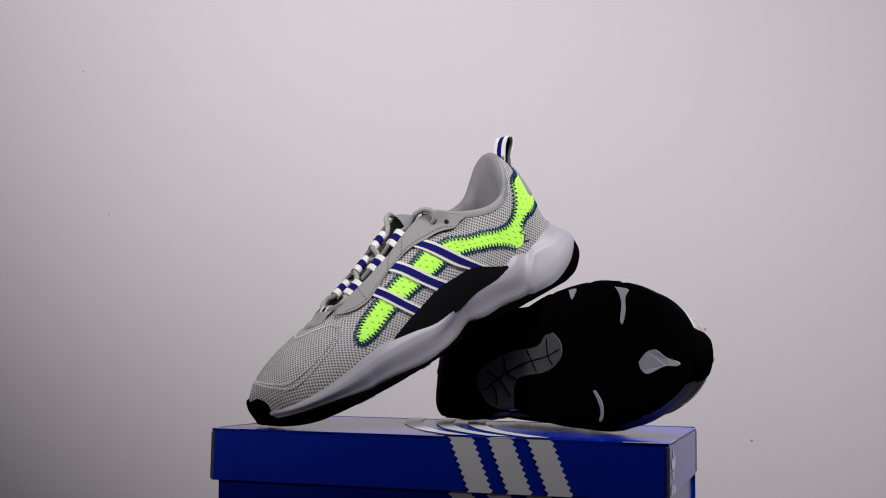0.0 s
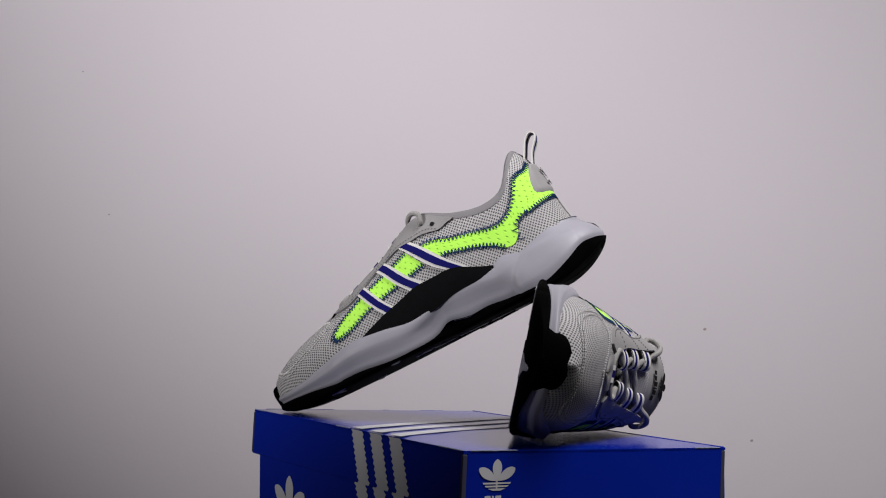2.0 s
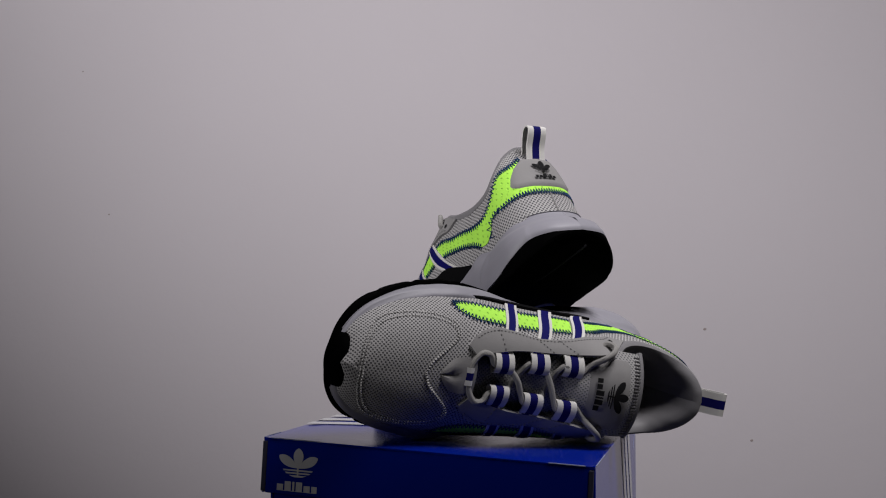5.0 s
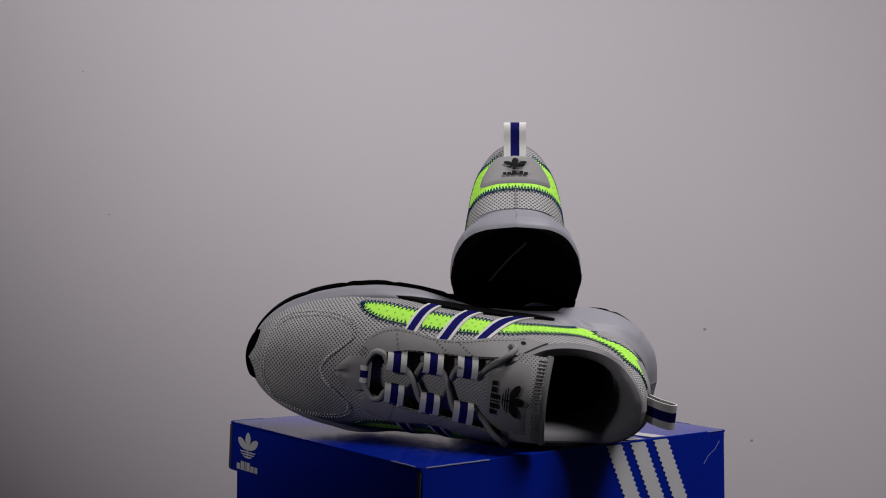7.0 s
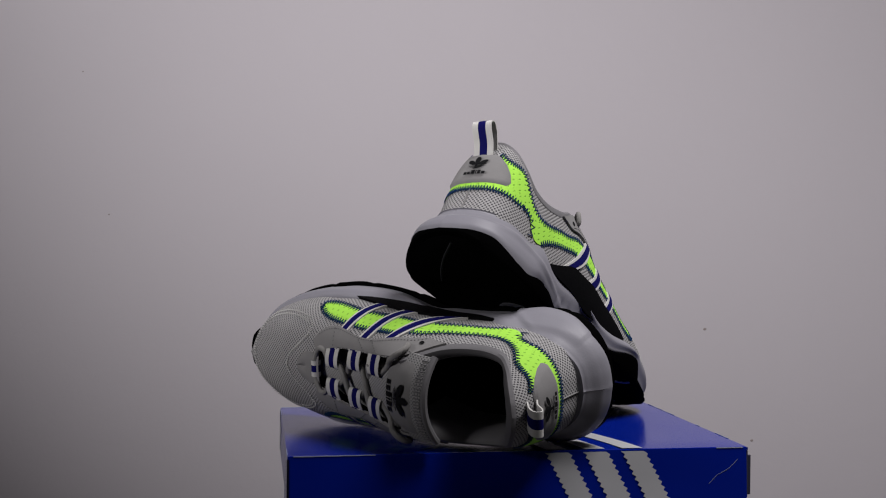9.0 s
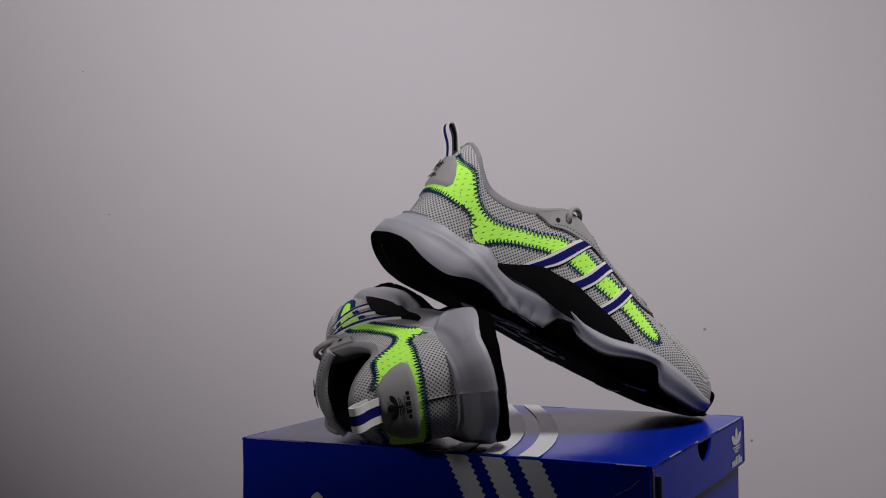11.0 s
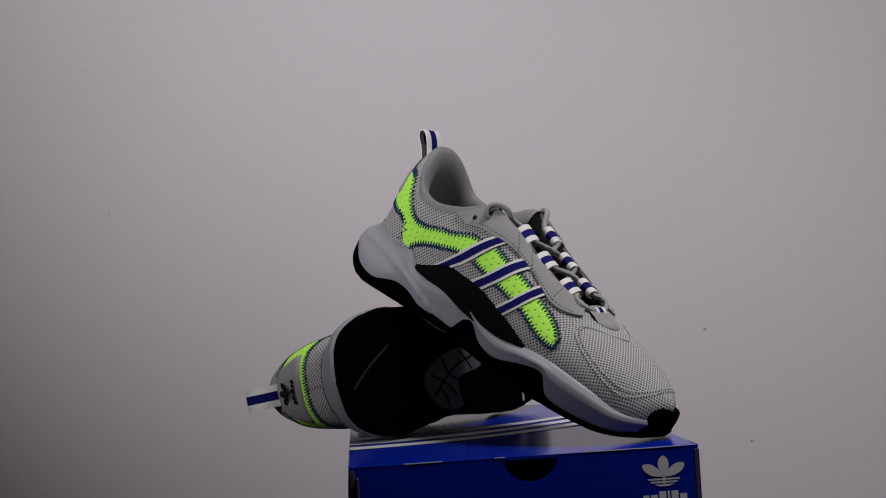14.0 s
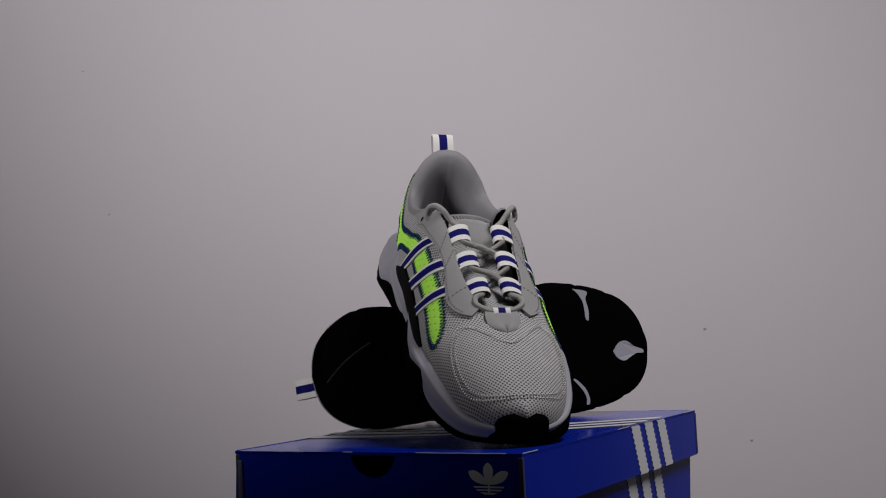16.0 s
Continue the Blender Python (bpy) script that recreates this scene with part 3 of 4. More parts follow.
        lo = np.concatenate([find(*np.array(G_LO).T), [(14.2, at_height(14.2, .0700)), (14.5, at_height(14.5, .0900))]])
        band("green_panel", lo, up, NEON, .0006, 80, 8, side, label="neon green mesh window", params=True)
        lo2 = [(13.0, at_height(13.0, .0605)), (14.0, at_height(14.0, .0640)), (15.0, at_height(15.0, .0655)), (16, at_height(16, .0660))]
        hi2 = [(13.0, at_height(13.0, .0690)), (14.0, at_height(14.0, .0735)), (15.0, at_height(15.0, .0725)), (16, at_height(16, .0715))]
        band("green_panel", lo2, hi2, NEON, .0006, 30, 4, side, params=True)
        zigzag(up, side, params=True)
        zigzag(G_LO[:4], side)
        seam = np.concatenate([find(*np.array(NOTCH[:4]).T), lo2])
        zigzag(seam, side, params=True)
        # black quarter panel over the midsole
        band("side_panel", [(.1990, .0265), (.1800, .0235), (.1550, .0225), (.1350, .0240), (.1150, .0285), (.0950, .0295), (.0790, .0310)],
             [(.1990, .0285), (.1831, .0344), (.1666, .0396), (.1432, .0463), (.1228, .0473), (.1000, .0440), (.0790, .0350)],
             PANEL, .0020, 60, 8, side, label="black textile panel")
        # three stripes of webbing, white navy white
        for top_a, top_b, mid_a, mid_b, low_a, low_b in (
                ((.1390, .0865), (.1520, .0850), (.1145, .0615), (.1270, .0608), (.0955, .0420), (.1105, .0450)),
                ((.1660, .0810), (.1760, .0785), (.1465, .0610), (.1580, .0597), (.1310, .0440), (.1440, .0425)),
                ((.1895, .0730), (.1985, .0700), (.1730, .0530), (.1820, .0508), (.1600, .0360), (.1695, .0335))):
            e0, e1 = np.array([top_a, mid_a, low_a]), np.array([top_b, mid_b, low_b])
            for w0, w1, mat, lift in ((0, 1, WHITE, .0016), (.22, .78, BLUE, .0019)):
                band("stripe", e0 + (e1 - e0) * w0, e0 + (e1 - e0) * w1, mat, lift, 16, 4, side)
        # eyestay
        stay_lo = find(*np.array([(.2165, .0588), (.2110, .0580), (.2040, .0580), (.1950, .0598), (.1840, .0647), (.1700, .0716), (.1540, .0776), (.1390, .0814),
                                  (.1270, .0820), (.1090, .0800), (.0975, .0822)]).T)
        stay_hi = np.array([(5.0, .97), (5.2, .98), (5.4, .985), (5.8, .985), (6.3, .985), (7.1, .985), (7.9, .985), (8.6, .985), (9.2, .985), (9.8, .97), (10.05, .95)])
        stay = band("eyestay", stay_lo, stay_hi, SUEDE, .0020, 70, 8, side, label="smooth grey eyestay", params=True)
        inner = stay_lo + (stay_hi - stay_lo) * .12
        stitches(inner[1:-1], side, .0026, .0004, lift=.0022, parent=stay, mat=SEAM)
        for k in (3, 5, 6):
            cross = np.array([stay_lo[k] * (1 - w) + stay_hi[k] * w for w in (.08, .35, .65, .95)])
            stitches(cross, side, .0026, .0004, lift=.0022, parent=stay, mat=SEAM)
        # eyelet
        e = find([.1094], [.0860])[0]
        c, o = upper(e[0], e[1]), upper_out(e[0], e[1], .0025)
        nor = Vector(o - c).normalized()
        a = nor.orthogonal().normalized()
        b = nor.cross(a)
        ring = [Vector(o) + .0019 * (math.cos(k * math.pi / 6) * a + math.sin(k * math.pi / 6) * b) for k in range(12)]
        emit("eyelet", flip_y(np.array([tuple(q) for q in ring]), side), [tuple(range(12))], PRINT, stay, "dark punched eyelet")
        # a double row of pale stitches rings the toe box
        for grow in (0, .0018):
            ring = np.array([(.2865, 0), (.2850, .012), (.2790, .0240), (.2700, .0312), (.2560, .0352), (.2420, .0360), (.2310, .0342), (.2245, .0300), (.2255, .0235), (.2335, .0160), (.2425, .0080), (.2465, 0)])
            mid_xy = np.array([.258, 0])
            ring = mid_xy + (ring - mid_xy) * (1 + grow / .03)
            stitches(find_top(*smooth_line(ring, 60).T), side, .0021, .0006, lift=.0005)

    both(side_trim)
    # ---- heel patch with its printed mark, heel seam
    zs = np.linspace(.0705, .0985, 14)
    wid = np.interp(zs, [.0705, .074, .082, .090, .0955, .0985], [1.9, 2.15, 2.0, 1.65, 1.25, .85])
    vv, rows, lat = [], 14, np.linspace(-1, 1, 17)
    for z, wd in zip(zs, wid):
        for u in lat:
            s = 16 - abs(u) * wd
            edge = .0004 if abs(u) == 1 or z in (zs[0], zs[-1]) else .0022
            p = upper_out(s, at_height(s, z), edge)
            vv.append((p[0], p[1] * (1 if u >= 0 else -1), p[2]))
    patch = emit("heel_patch", vv, grid_faces(rows, 17), SUEDE, upper_ob, "smooth grey heel patch")

    def heel_place(y, z):
        s = 16 - abs(y) / .0125
        p = upper_out(s, at_height(s, z), .0036)
        return (p[0], p[1] * (1 if y >= 0 else -1), p[2])
    v, f = petal_mark(heel_place, 0.0, .0930, .0165)
    emit("printed_mark", v, f, PRINT, patch, "black three-lobed print", smooth=False)
    tube_pts = [tuple(upper_out(16.0, at_height(16.0, z), .0003)) for z in np.linspace(.040, .065, 8)]
    v, f = [], []
    tube("", tube_pts, .0006, None, None, sides=6, join=(v, f))
    emit("heel_seam", v, f, SUEDE, upper_ob)

    # ---- pull tab: a folded loop of striped tape
    loop = smooth_line([(.0195, .0965), (.0150, .1065), (.0085, .1145), (.0070, .1195), (.0110, .1215), (.0165, .1165), (.0210, .1085), (.0235, .1035)], 26)
    for y0, y1, mat in ((-.0085, -.0034, WHITE), (-.0034, .0034, BLUE), (.0034, .0085, WHITE)):
        v, f = [], []
        for k, (x, z) in enumerate(loop):
            d = loop[min(k + 1, 25)] - loop[max(k - 1, 0)]
            d = d / np.linalg.norm(d)
            nx, nz = -d[1] * .0005, d[0] * .0005
            v += [(x + nx, y0, z + nz), (x + nx, y1, z + nz), (x - nx, y1, z - nz), (x - nx, y0, z - nz)]
        for k in range(25):
            for j in range(4):
                a, b = 4 * k + j, 4 * k + (j + 1) % 4
                f.append((a, b, b + 4, a + 4))
        emit("pull_tab", v, f, mat, root, "striped webbing heel loop")

    # ---- collar lining: rolls over the edge and runs down inside
    st = np.linspace(8.9, 16, 60)
    edge = upper(st, np.ones(60))
    full = np.concatenate([edge, flip_y(edge[::-1][1:], -1)])
    tan = np.gradient(full, axis=0)
    inward = np.stack([-tan[:, 1], tan[:, 0], np.zeros(len(full))], 1)
    inward /= np.maximum(np.linalg.norm(inward, axis=1, keepdims=True), 1e-9)
    mid = np.array([.075, 0, 0])
    inward *= np.sign(np.sum(inward * (mid - full), 1, keepdims=True))
    rowsl = []
    for inn, down in ((-.0012, .0035), (-.0006, -.0005), (.0012, -.0022), (.0040, -.0015), (.0070, .0020), (.0090, .0080), (.0095, .0160), (.0085, .0260)):
        q = full + inward * inn
        q[:, 2] -= down
        rowsl.append(q)
    fz = np.full(len(full), .040)
    q = full + inward * .0075
    q[:, 2] = np.minimum(fz, q[:, 2] - .03)
    rowsl.append(q)
    q2 = q.copy()
    q2[:, 2] = .034
    rowsl.append(q2)
    g = np.stack(rowsl, 1)
    emit("lining", g.reshape(-1, 3), grid_faces(len(full), len(rowsl), 0, False), LINING, root, "padded grey textile collar lining")
    # insole
    ip = np.concatenate([upper(np.linspace(5, 16, 60), np.full(60, .12)), flip_y(upper(np.linspace(16, 5, 60)[1:], np.full(59, .12)), -1)])
    ip[:, 1] *= .93
    ip[:, 2] = .035
    emit("insole", ip, [tuple(range(len(ip)))], PANEL, root, "dark insole", smooth=False)

    # ---- tongue
    line = smooth_line([(.217, .0560), (.200, .0620), (.180, .0700), (.160, .0800), (.140, .0880), (.122, .0945), (.106, .0980), (.096, .0985)], 30)
    line[:, 1] -= sunk * (smoothstep(.207, .150, line[:, 0]) if sunk > 0 else smoothstep(.165, .098, line[:, 0]))
    half_w = np.interp(line[:, 0], [.096, .12, .16, .2, .216], [.030, .031, .0275, .022, .014])
    lat = np.linspace(-1, 1, 13)
    top, under = [], []
    for (x, z), w in zip(line, half_w):
        for u in lat:
            puff = .0022 * (1 - u * u)
            top.append((x - .004 * u * u, u * w, z - .0085 * abs(u) ** 2.2 + puff - .002))
            under.append((x - .004 * u * u, u * w * .97, z - .0085 * abs(u) ** 2.2 - .0055))
    nT = len(top)
    ff = grid_faces(30, 13, 0, False) + grid_faces(30, 13, nT, True)
    for j in range(12):
        ff.append((29 * 13 + j, 29 * 13 + j + 1, nT + 29 * 13 + j + 1, nT + 29 * 13 + j))
    for k in range(29):
        ff.append((k * 13, (k + 1) * 13, nT + (k + 1) * 13, nT + k * 13))
        ff.append((k * 13 + 12, nT + k * 13 + 12, nT + (k + 1) * 13 + 12, (k + 1) * 13 + 12))
    tuv = [(p[0], p[1]) for p in top + under]
    tongue = emit("tongue", top + under, ff, KNIT_FINE, root, "grey mesh tongue", tuv)
    # smooth label on the tongue with its print, and the ribbed binding at the top

    def tongue_at(x, u, d):
        z = np.interp(-x, -line[:, 0], line[:, 1])
        w = np.interp(x, [.096, .12, .16, .2, .216], [.030, .031, .0275, .022, .014])
        return (x - .004 * u * u, u * w, z - .0085 * abs(u) ** 2.2 + .0022 * (1 - u * u) - .002 + d)
    vv = [tongue_at(x, u, .0011 if 0 < i < 9 and abs(u) < .83 else -.0004) for i, x in enumerate(np.linspace(.106, .134, 10)) for u in np.linspace(-.86, .86, 11)]
    label_ob = emit("tongue_label", vv, grid_faces(10, 11, 0, True), SUEDE, tongue, "smooth grey tongue label")
    v, f = petal_mark(lambda y, q: tongue_at(.1185 - q, y / .0275, .0030), 0.0, .0095, .022)
    if sunk <= 0:
        emit("printed_mark", v, f, PRINT, label_ob, "black three-lobed print", smooth=False)
    v, f = [], []
    tube("", [tongue_at(.0962, u, -.0018) for u in np.linspace(-1, 1, 17)], .0026, None, None, sides=8, join=(v, f))
    for u in np.linspace(-.92, .92, 26):
        tube("", [tongue_at(.1035, u, .0003), tongue_at(.0985, u, .0006)], .0005, None, None, sides=4, join=(v, f))
    emit("tongue_binding", v, f, LINING, tongue)
    # little toe-side gusset where the throat begins
    vv, lat = [], np.linspace(-1, 1, 9)
    for x, w in ((.2105, .0105), (.2165, .0120), (.2210, .0126), (.2250, .0118), (.2280, .0100), (.2310, .0075), (.2335, .0045), (.2350, .0015)):
        for u in lat:
            if x < .223:
                vv.append((x, u * w, .0640 + (.2105 - x) * .24 + .0010 * (1 - u * u)))
                continue
            sh = find_top(np.array([x]), np.array([abs(u) * w]))[0]
            q = upper_out(sh[0], sh[1], .0004 if abs(u) == 1 or x > .2345 else .0018)
            vv.append((x, u * w, q[2]))
    emit("throat_guard", vv, grid_faces(8, 9), SUEDE, upper_ob, "small grey reinforcement at the throat")

    # ---- webbing lace loops: three a side, one across the middle
    rows_x = [.1935, .1690, .1465]

    def lace_loop(x, side):
        sh = np.interp(-x, -EDGE[5:10, 0], np.arange(5, 10))
        e = upper(sh, .97)
        y, z = e[1], e[2]
        slope = np.interp(-x, -EDGE[5:10, 0], [.30, .34, .42, .50, .40])
        arc = [(y + .0025, z - .0012), (y - .002, z + .0026), (y - .007, z + .0048), (y - .0120, z + .0050), (y - .0152, z + .0030), (y - .0144, z + .0004), (y - .010, z - .0004)]
        arc = smooth_line(arc, 18)
        for a, b, mat in ((-.0066, -.0026, WHITE), (-.0026, .0026, BLUE), (.0026, .0066, WHITE)):
            v, f = [], []
            for yy, zz in arc:
                for q in (a, b):
                    v.append((x + q, yy * side, zz - slope * q))
            for k in range(17):
                f.append((2 * k, 2 * k + 1, 2 * k + 3, 2 * k + 2))
            n0 = len(v)
            v += [(p[0], p[1] * .97, p[2] - .0007) for p in v]
            f += [tuple(n0 + i for i in q[::-1]) for q in f]
            emit("lace_loop", v, f, mat, root, "striped webbing lace loop")
    for x in rows_x:
        both(lambda side: lace_loop(x, side))
    arc = smooth_line([(.2210, .0575), (.2182, .0630), (.2142, .0652), (.2112, .0627), (.2120, .0595)], 14)
    for a, b, mat in ((-.0062, -.0026, WHITE), (-.0026, .0026, BLUE), (.0026, .0062, WHITE)):
        v = [(x, q, z) for x, z in arc for q in (a, b)]
        f = [(2 * k, 2 * k + 1, 2 * k + 3, 2 * k + 2) for k in range(13)]
        emit("lace_loop", v, f, mat, root, "striped webbing lace loop")

    # ---- laces: round cord, crossing from loop to loop, ending in the upper eyelets
    def loop_pt(x, side, dz=0.0):
        sh = np.interp(-x, -EDGE[5:10, 0], np.arange(5, 10))
        e = upper(sh, .97)
        return (x, (e[1] - .0110) * side, e[2] + .0030 + dz)

    def cord(pts, part_name="lace"):
        v, f = [], []
        tube("", smooth_line(pts, 12 * len(pts)), .0021, None, None, sides=9, join=(v, f))
        emit(part_name, v, f, LACE, root, "round grey cord lace")
    front = (.2152, .0, .0625)
    for sd in (1, -1):
        pts = [front, (.2138, .009 * sd, .0630), (.2090, .0165 * sd, .0650), (.2030, .0160 * sd, .0672)]
        cur = sd
        for k, x in enumerate(rows_x):
            px, py, pz = loop_pt(x, cur)
            pts += [(px + .006, py + .0020 * cur, pz - .0032), (px, py, pz - .0008), (px - .0065, py - .0015 * cur, pz + .0008)]
            if k < 2:
                over = .0042 if cur == 1 else -.0008
                pts.append(((x + rows_x[k + 1]) / 2, 0, pz + over))
                cur = -cur
        e = upper(9.0, .96)
        pts += [(.1320, (e[1] - .0085) * cur, e[2] - .0020), (.1270, (e[1] - .0025) * cur, e[2] + .0045), (.1210, (e[1] + .0022) * cur, e[2] + .0058),
                (.1165, (e[1] + .0056) * cur, e[2] + .0020), (.1175, (e[1] + .0068) * cur, e[2] - .0042), (.1200, (e[1] + .0030) * cur, e[2] - .0065)]
        cord(pts)

    # ---- midsole and outsole, each half with its own lines
    n = 177
    par = np.linspace(0, len(MID_X) - 1, n)
    xy = rom(np.stack([MID_X, MID_Y], 1), par)
    nor = np.stack([-np.gradient(xy[:, 1]), np.gradient(xy[:, 0])], 1)
    nor /= np.linalg.norm(nor, axis=1, keepdims=True)
    nor *= -1 if nor[n // 2, 1] < 0 else 1
    nor[0], nor[-1] = (1, 0), (-1, 0)
    mid_v, mid_f, out_v, out_f = [], [], [], []
    for side, (hi, lo) in ((1, MID_OUT), (-1, MID_IN)):
        hi, lo = rom(hi[:, None], par)[:, 0], rom(lo[:, None], par)[:, 0]
        prof = [(-.016, 1.0, 0), (-.0085, 1.0, .0020), (-.0055, 1.0, .0016), (-.0030, .95, 0), (-.0018, .88, 0), (-.0012, .80, 0), (-.0008, .72, 0), (-.0006, .66, 0), (-.0008, .55, 0), (-.0014, .42, 0),
                (-.0020, .28, 0), (-.0022, .12, 0), (-.0034, .0, 0), (-.0085, -.02, 0), (-.025, -.02, 0)]
        rowsm = []
        steps = np.arange(0, len(prof) - .75, .5)
        dense = np.stack([np.interp(steps, np.arange(len(prof)), [q[c] for q in prof]) for c in range(3)], 1)
        diag = smoothstep(.115, .095, xy[:, 0]) if side < 0 else np.zeros(n)
        diag_z = np.interp(xy[:, 0], [-.01, .0, .03, .05, .065, .080, .095, .110], [.0325, .033, .0335, .0315, .0275, .0215, .0150, .0090])
        for k, (out, hz, lip) in zip(steps, dense):
            z = lo + (hi - lo) * hz + lip
            o = np.full(n, out)
            cup = 1 - smoothstep(.050, .078, xy[:, 0])
            slope = np.interp(hz, [0, .15, .35, .55, .70, .80, .9, 1.0], [-.0006, .0002, -.0016, -.0046, -.0070, -.0090, -.0108, -.0130])
            if .5 <= k <= 12:
                o = o * (1 - cup) + slope * cup - (.004 * cup if k <= 1 else 0)
            if 2 <= k <= 12:
                fade = np.clip((hi - z) / .007, 0, 1)
                if side > 0:
                    o = o + (.0020 * crest(xy[:, 0], z) + .0011 * ridge(xy[:, 0], z)) * fade * np.where(xy[:, 0] > .01, 1, .6) - .0008
                else:           # a long crest that sweeps from the heel forward and down
                    o = o + diag * (.0019 * np.exp(-((z - diag_z) / .0026) ** 2) + .0012 * smoothstep(.002, -.004, z - diag_z)) - .0008
                o = o - .0035 * np.exp(-((xy[:, 0] - .143) / .016) ** 2) * (1 - smoothstep(.45, .85, hz))
                if side < 0:        # three short ribs under the arch
                    o = o - .0016 * sum(np.exp(-((xy[:, 0] - q + .25 * (z - .015)) / .0016) ** 2) for q in (.118, .107, .096)) * np.exp(-((z - .012) / .005) ** 2)
            rowsm.append(np.stack([xy[:, 0] + nor[:, 0] * o, np.maximum(xy[:, 1] + nor[:, 1] * o, 0), z], 1))
        g = np.stack(rowsm, 1)
        start = len(mid_v)
        mid_v += list(flip_y(g, side).reshape(-1, 3))
        mid_f += grid_faces(n, g.shape[1], start, side < 0)
        rowso = []
        for out, kind in ((-.020, "t"), (-.0030, "t"), (-.0010, "a"), (-.0004, "b"), (-.0016, "c"), (-.0050, "d")):
            base = sole_lift(xy[:, 0])
            topz = np.maximum(lo + .0006, base + .002)
            z = {"t": topz, "a": topz - .0008, "b": base + .0028, "c": base + .0010, "d": base}[kind]
            z = np.minimum(z, topz)
            out = out + (.0016 * (1 - smoothstep(.03, .06, xy[:, 0])) if kind in 'abc' else 0)
            if kind in 'abcd':      # the tread draws in at the waist, and its edge steps between the lugs
                out = out - .0055 * np.exp(-((xy[:, 0] - .120) / .018) ** 2) - .0009 * sum(np.exp(-((xy[:, 0] - q) / .0022) ** 2) for q in (.030, .075, .155, .197, .232, .262))
            rowso.append(np.stack([xy[:, 0] + nor[:, 0] * out, np.maximum(xy[:, 1] + nor[:, 1] * out, 0), z], 1))
        cx = np.clip(xy[:, 0], .012, .285)
        rim = rowso[-1]
        for w in (.25, .5, .75, 1.0):
            q = np.stack([rim[:, 0] * (1 - w) + cx * w, rim[:, 1] * (1 - w), 0 * cx], 1)
            q[:, 2] = sole_lift(q[:, 0])
            rowso.append(q)
        g = np.stack(rowso, 1)
        start = len(out_v)
        out_v += list(flip_y(g, side).reshape(-1, 3))
        out_f += grid_faces(n, g.shape[1], start, side < 0)
    emit("midsole", mid_v, mid_f, FOAM, root, "sculpted lilac-grey foam midsole", sharp=55, weld=True)
    outsole = emit("outsole", out_v, out_f, RUBBER, root, "black rubber outsole", weld=True)

    # openings in the tread: toe window and two grooves pale, arch window painted shade-dark
    def sole_patch(part_name, outline, mat, height=.0006, label=""):
        o = np.asarray(outline, float)
        c = o.mean(0)
        o = smooth_line(np.concatenate([o, o[:1]]), 40)[:-1]
        v = [(x, -y, sole_lift(x) - height) for x, y in o] + [(c[0] + (x - c[0]) * 1.04, -(c[1] + (y - c[1]) * 1.04), sole_lift(x) + .001) for x, y in o]
        k = len(o)
        f = [tuple(range(k))] + [(i, i + k, (i + 1) % k + k, (i + 1) % k) for i in range(k)]
        emit(part_name, v, f, mat, outsole, label, smooth=False)
    sole_patch("toe_window", [(.256, .0070), (.263, .0000), (.271, -.0015), (.279, .0035), (.2885, .0065), (.2885, .0095), (.279, .0100), (.266, .0155), (.259, .0125)], FOAM, label="pale textured window in the tread")
    arch = [(.162, -.0175), (.171, -.0105), (.1745, -.0010), (.169, .0080), (.156, .0135), (.136, .0150), (.124, .0190), (.122, .0300), (.123, .0400), (.100, .0395), (.087, .0330), (.075, .0200),
            (.078, .0080), (.100, -.0010), (.120, -.0055), (.140, -.0065), (.149, -.0095), (.1535, -.0155)]
    sole_patch("arch_window", arch, TREAD, label="grey ribbed window under the arch, recess shade put into its colour")
    for pts in ([(.172, -.004), (.158, .001), (.140, .004), (.120, .009), (.100, .018), (.086, .026)], [(.166, .008), (.160, .001), (.156, -.013)], [(.148, .013), (.141, .004), (.134, -.005)],
                [(.124, .018), (.112, .012), (.106, -.001)], [(.120, .032), (.104, .018), (.086, .010)], [(.104, .038), (.101, .028), (.094, .021)]):
        v, f = [], []
        tube("", [(x, -y, -.0006) for x, y in smooth_line(pts, 14)], .0007, None, None, sides=5, join=(v, f))
        emit("tread_rib", v, f, RUBBER, outsole)
    v, f = [], []
    tube("", [(x, -y, sole_lift(x) + .0003) for x, y in smooth_line([(.0373, -.0195), (.0240, -.0125), (.0122, -.0040), (.0015, .0070)], 14)], .0010, None, None, sides=6, join=(v, f))
    emit("heel_slot", v, f, SLOT, outsole, "narrow dark slot in the heel tread")
    for groove in ([(.2265, -.0495), (.2400, -.0465), (.2378, -.0400), (.2388, -.0300), (.2372, -.0215), (.2347, -.0235), (.2347, -.0360), (.2315, -.0440)],
                   [(.2125, .0285), (.2152, .0285), (.2225, .0365), (.2250, .0450), (.2238, .0500), (.2212, .0500), (.2222, .0450), (.2197, .0380)],
                   [(.1765, -.0505), (.1845, -.0505), (.1822, -.0435), (.1802, -.0435)]):
        sole_patch("groove", groove, FOAM, label="pale flex groove")
    # toe bumper, wraps up over the tip
    vv, lat = [], np.linspace(-1, 1, 23)
    for q in range(12):
        u = q / 11
        for w in lat:
            half_w = .0185 * (1 - max(0, u - .45) ** 3 * 3.6) + .006 * (1 - u) ** 3
            y = w * half_w
            x = .3012 - 18.0 * y * y - .0075 * max(0, u - .55) ** 1.5 - .003 * (1 - u) ** 2
            edge = .0045 if abs(w) == 1 or q == 11 else (.0008 if abs(w) > .9 or q == 10 else 0)
            vv.append((x - edge, y, 0.0098 + .0207 * u))
    emit("toe_bumper", vv, grid_faces(12, 23, 0, True), RUBBER, outsole, "black rubber toe bumper")
    return root


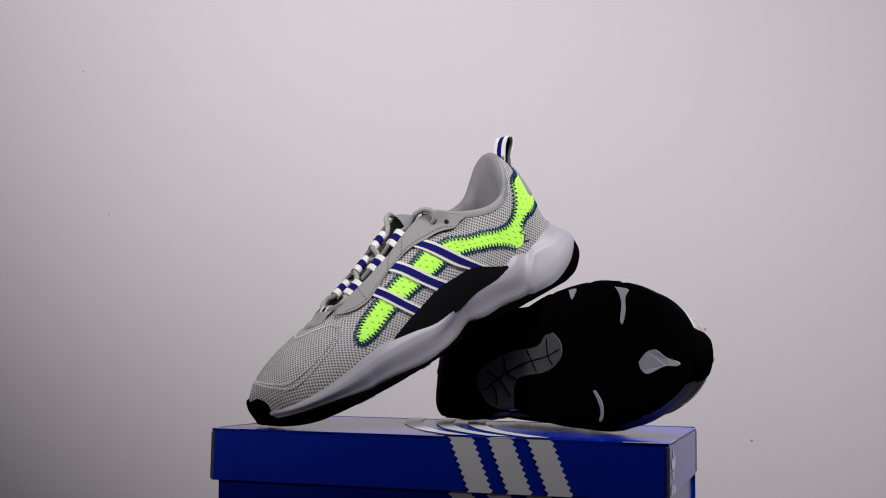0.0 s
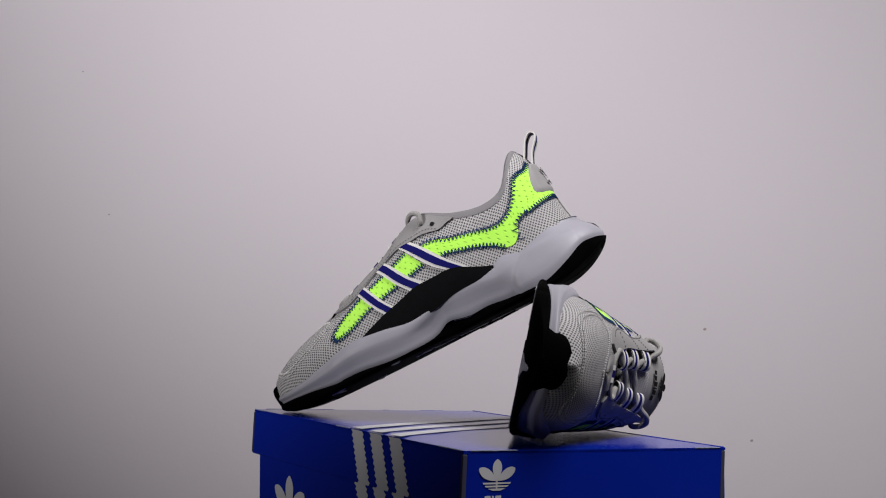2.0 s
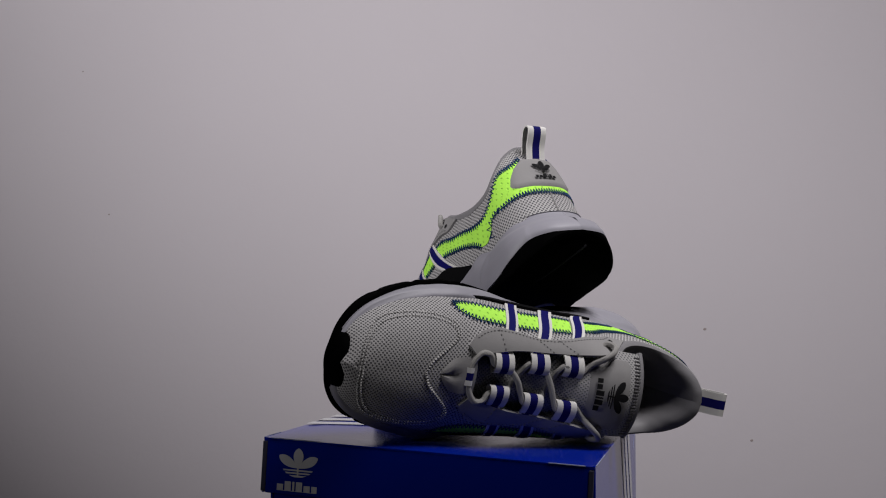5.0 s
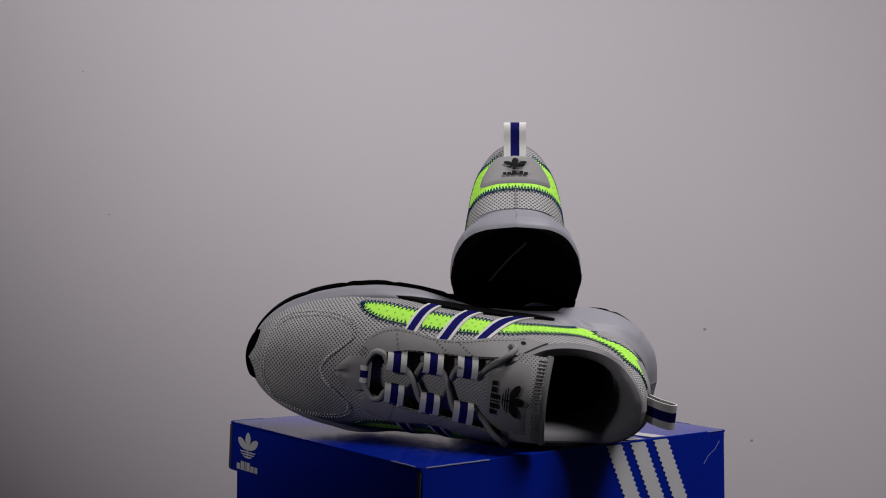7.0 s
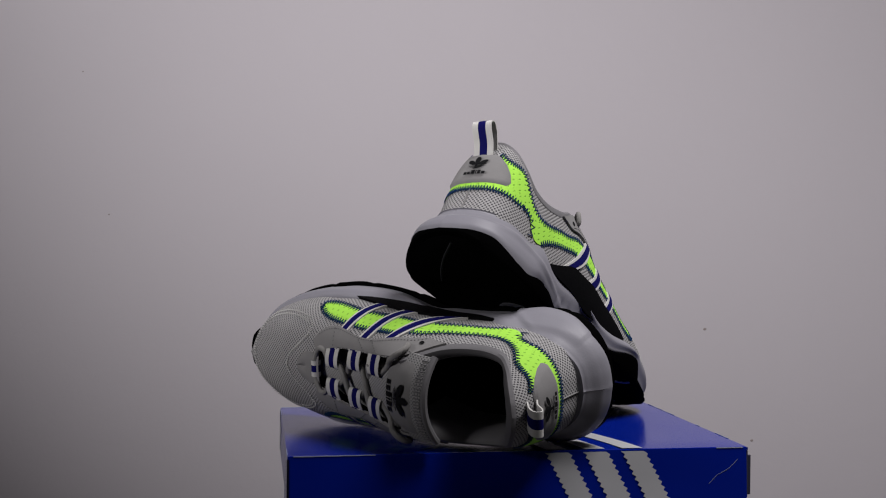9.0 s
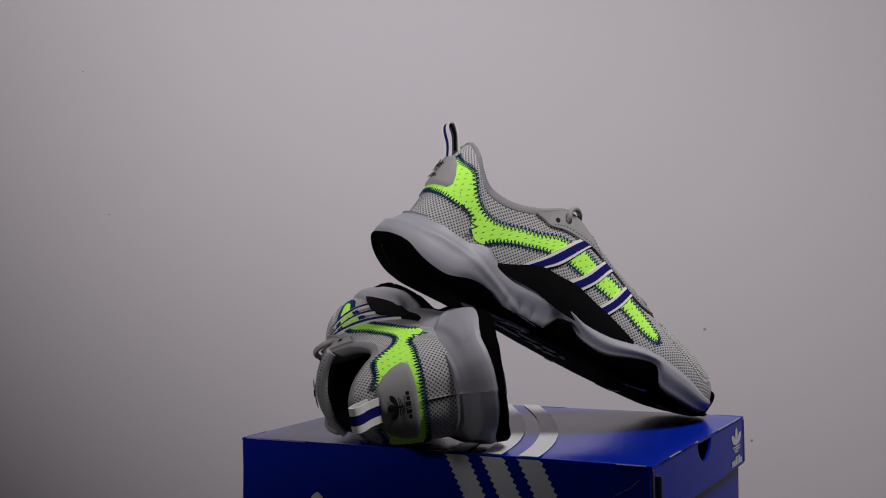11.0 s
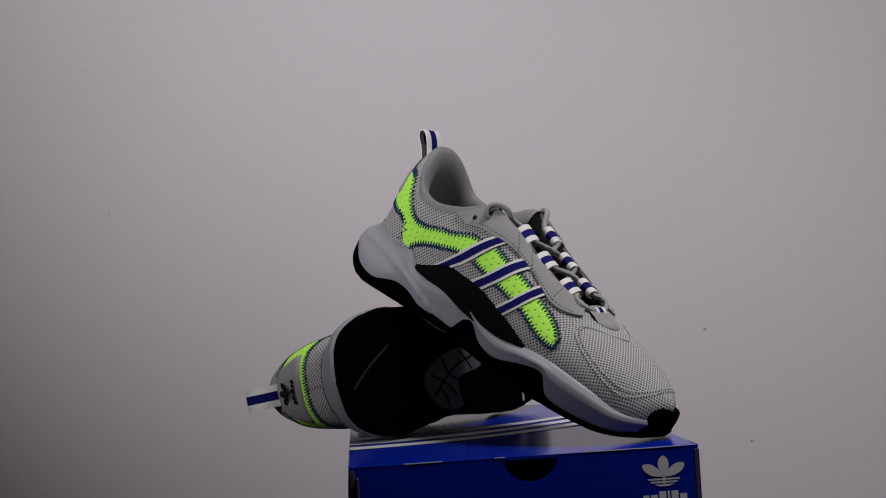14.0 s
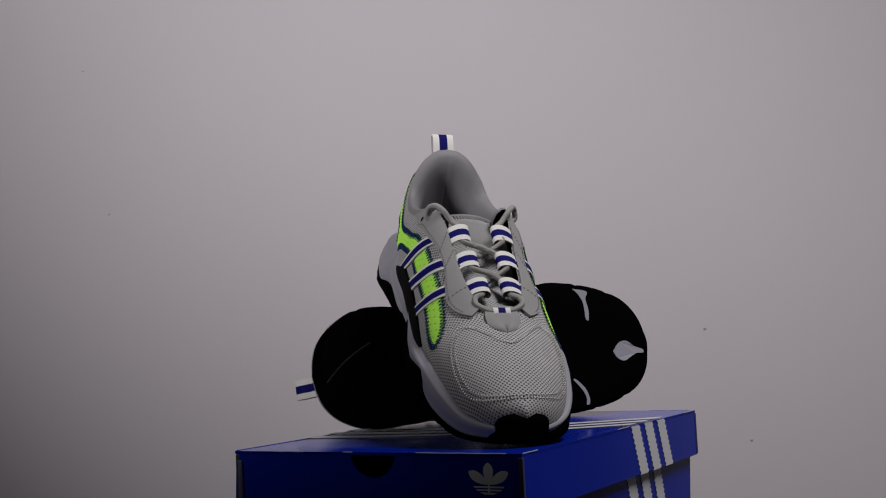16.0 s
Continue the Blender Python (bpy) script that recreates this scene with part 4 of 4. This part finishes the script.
SHOE_A = shoe("running_shoe", 1, 0.013)
tagged(SHOE_A, "grey mesh running shoe with neon green panels, propped toe-down", "shoe", "pair of shoes")
SHOE_B = shoe("running_shoe", -1, -0.014)
tagged(SHOE_B, "grey mesh running shoe lying on its side on the box", "shoe", "pair of shoes")


def placed(x_axis, y_axis, z_axis, origin):
    m = Matrix((x_axis, y_axis, z_axis)).transposed().to_4x4()
    m.translation = Vector(origin) + Vector((0, 0, TOP))
    return m


POSE_A = placed((-.62941, -.63990, -.44088), (.71331, -.70083, -.00114), (-.30826, -.31520, .89757), (.05040, .08650, .12991))
POSE_B = placed((.80701, -.58512, .07982), (-.05350, -.20706, -.97686), (.58811, .78407, -.19840), (-.07680, .09470, .04366))


def motions():
    for thing, rest in ((BOX, Matrix()), (SHOE_A, POSE_A), (SHOE_B, POSE_B)):
        walk(thing, [(t, pose(0, 0, 0, 0, 0, a) @ rest) for t, a in TURN])


motions()
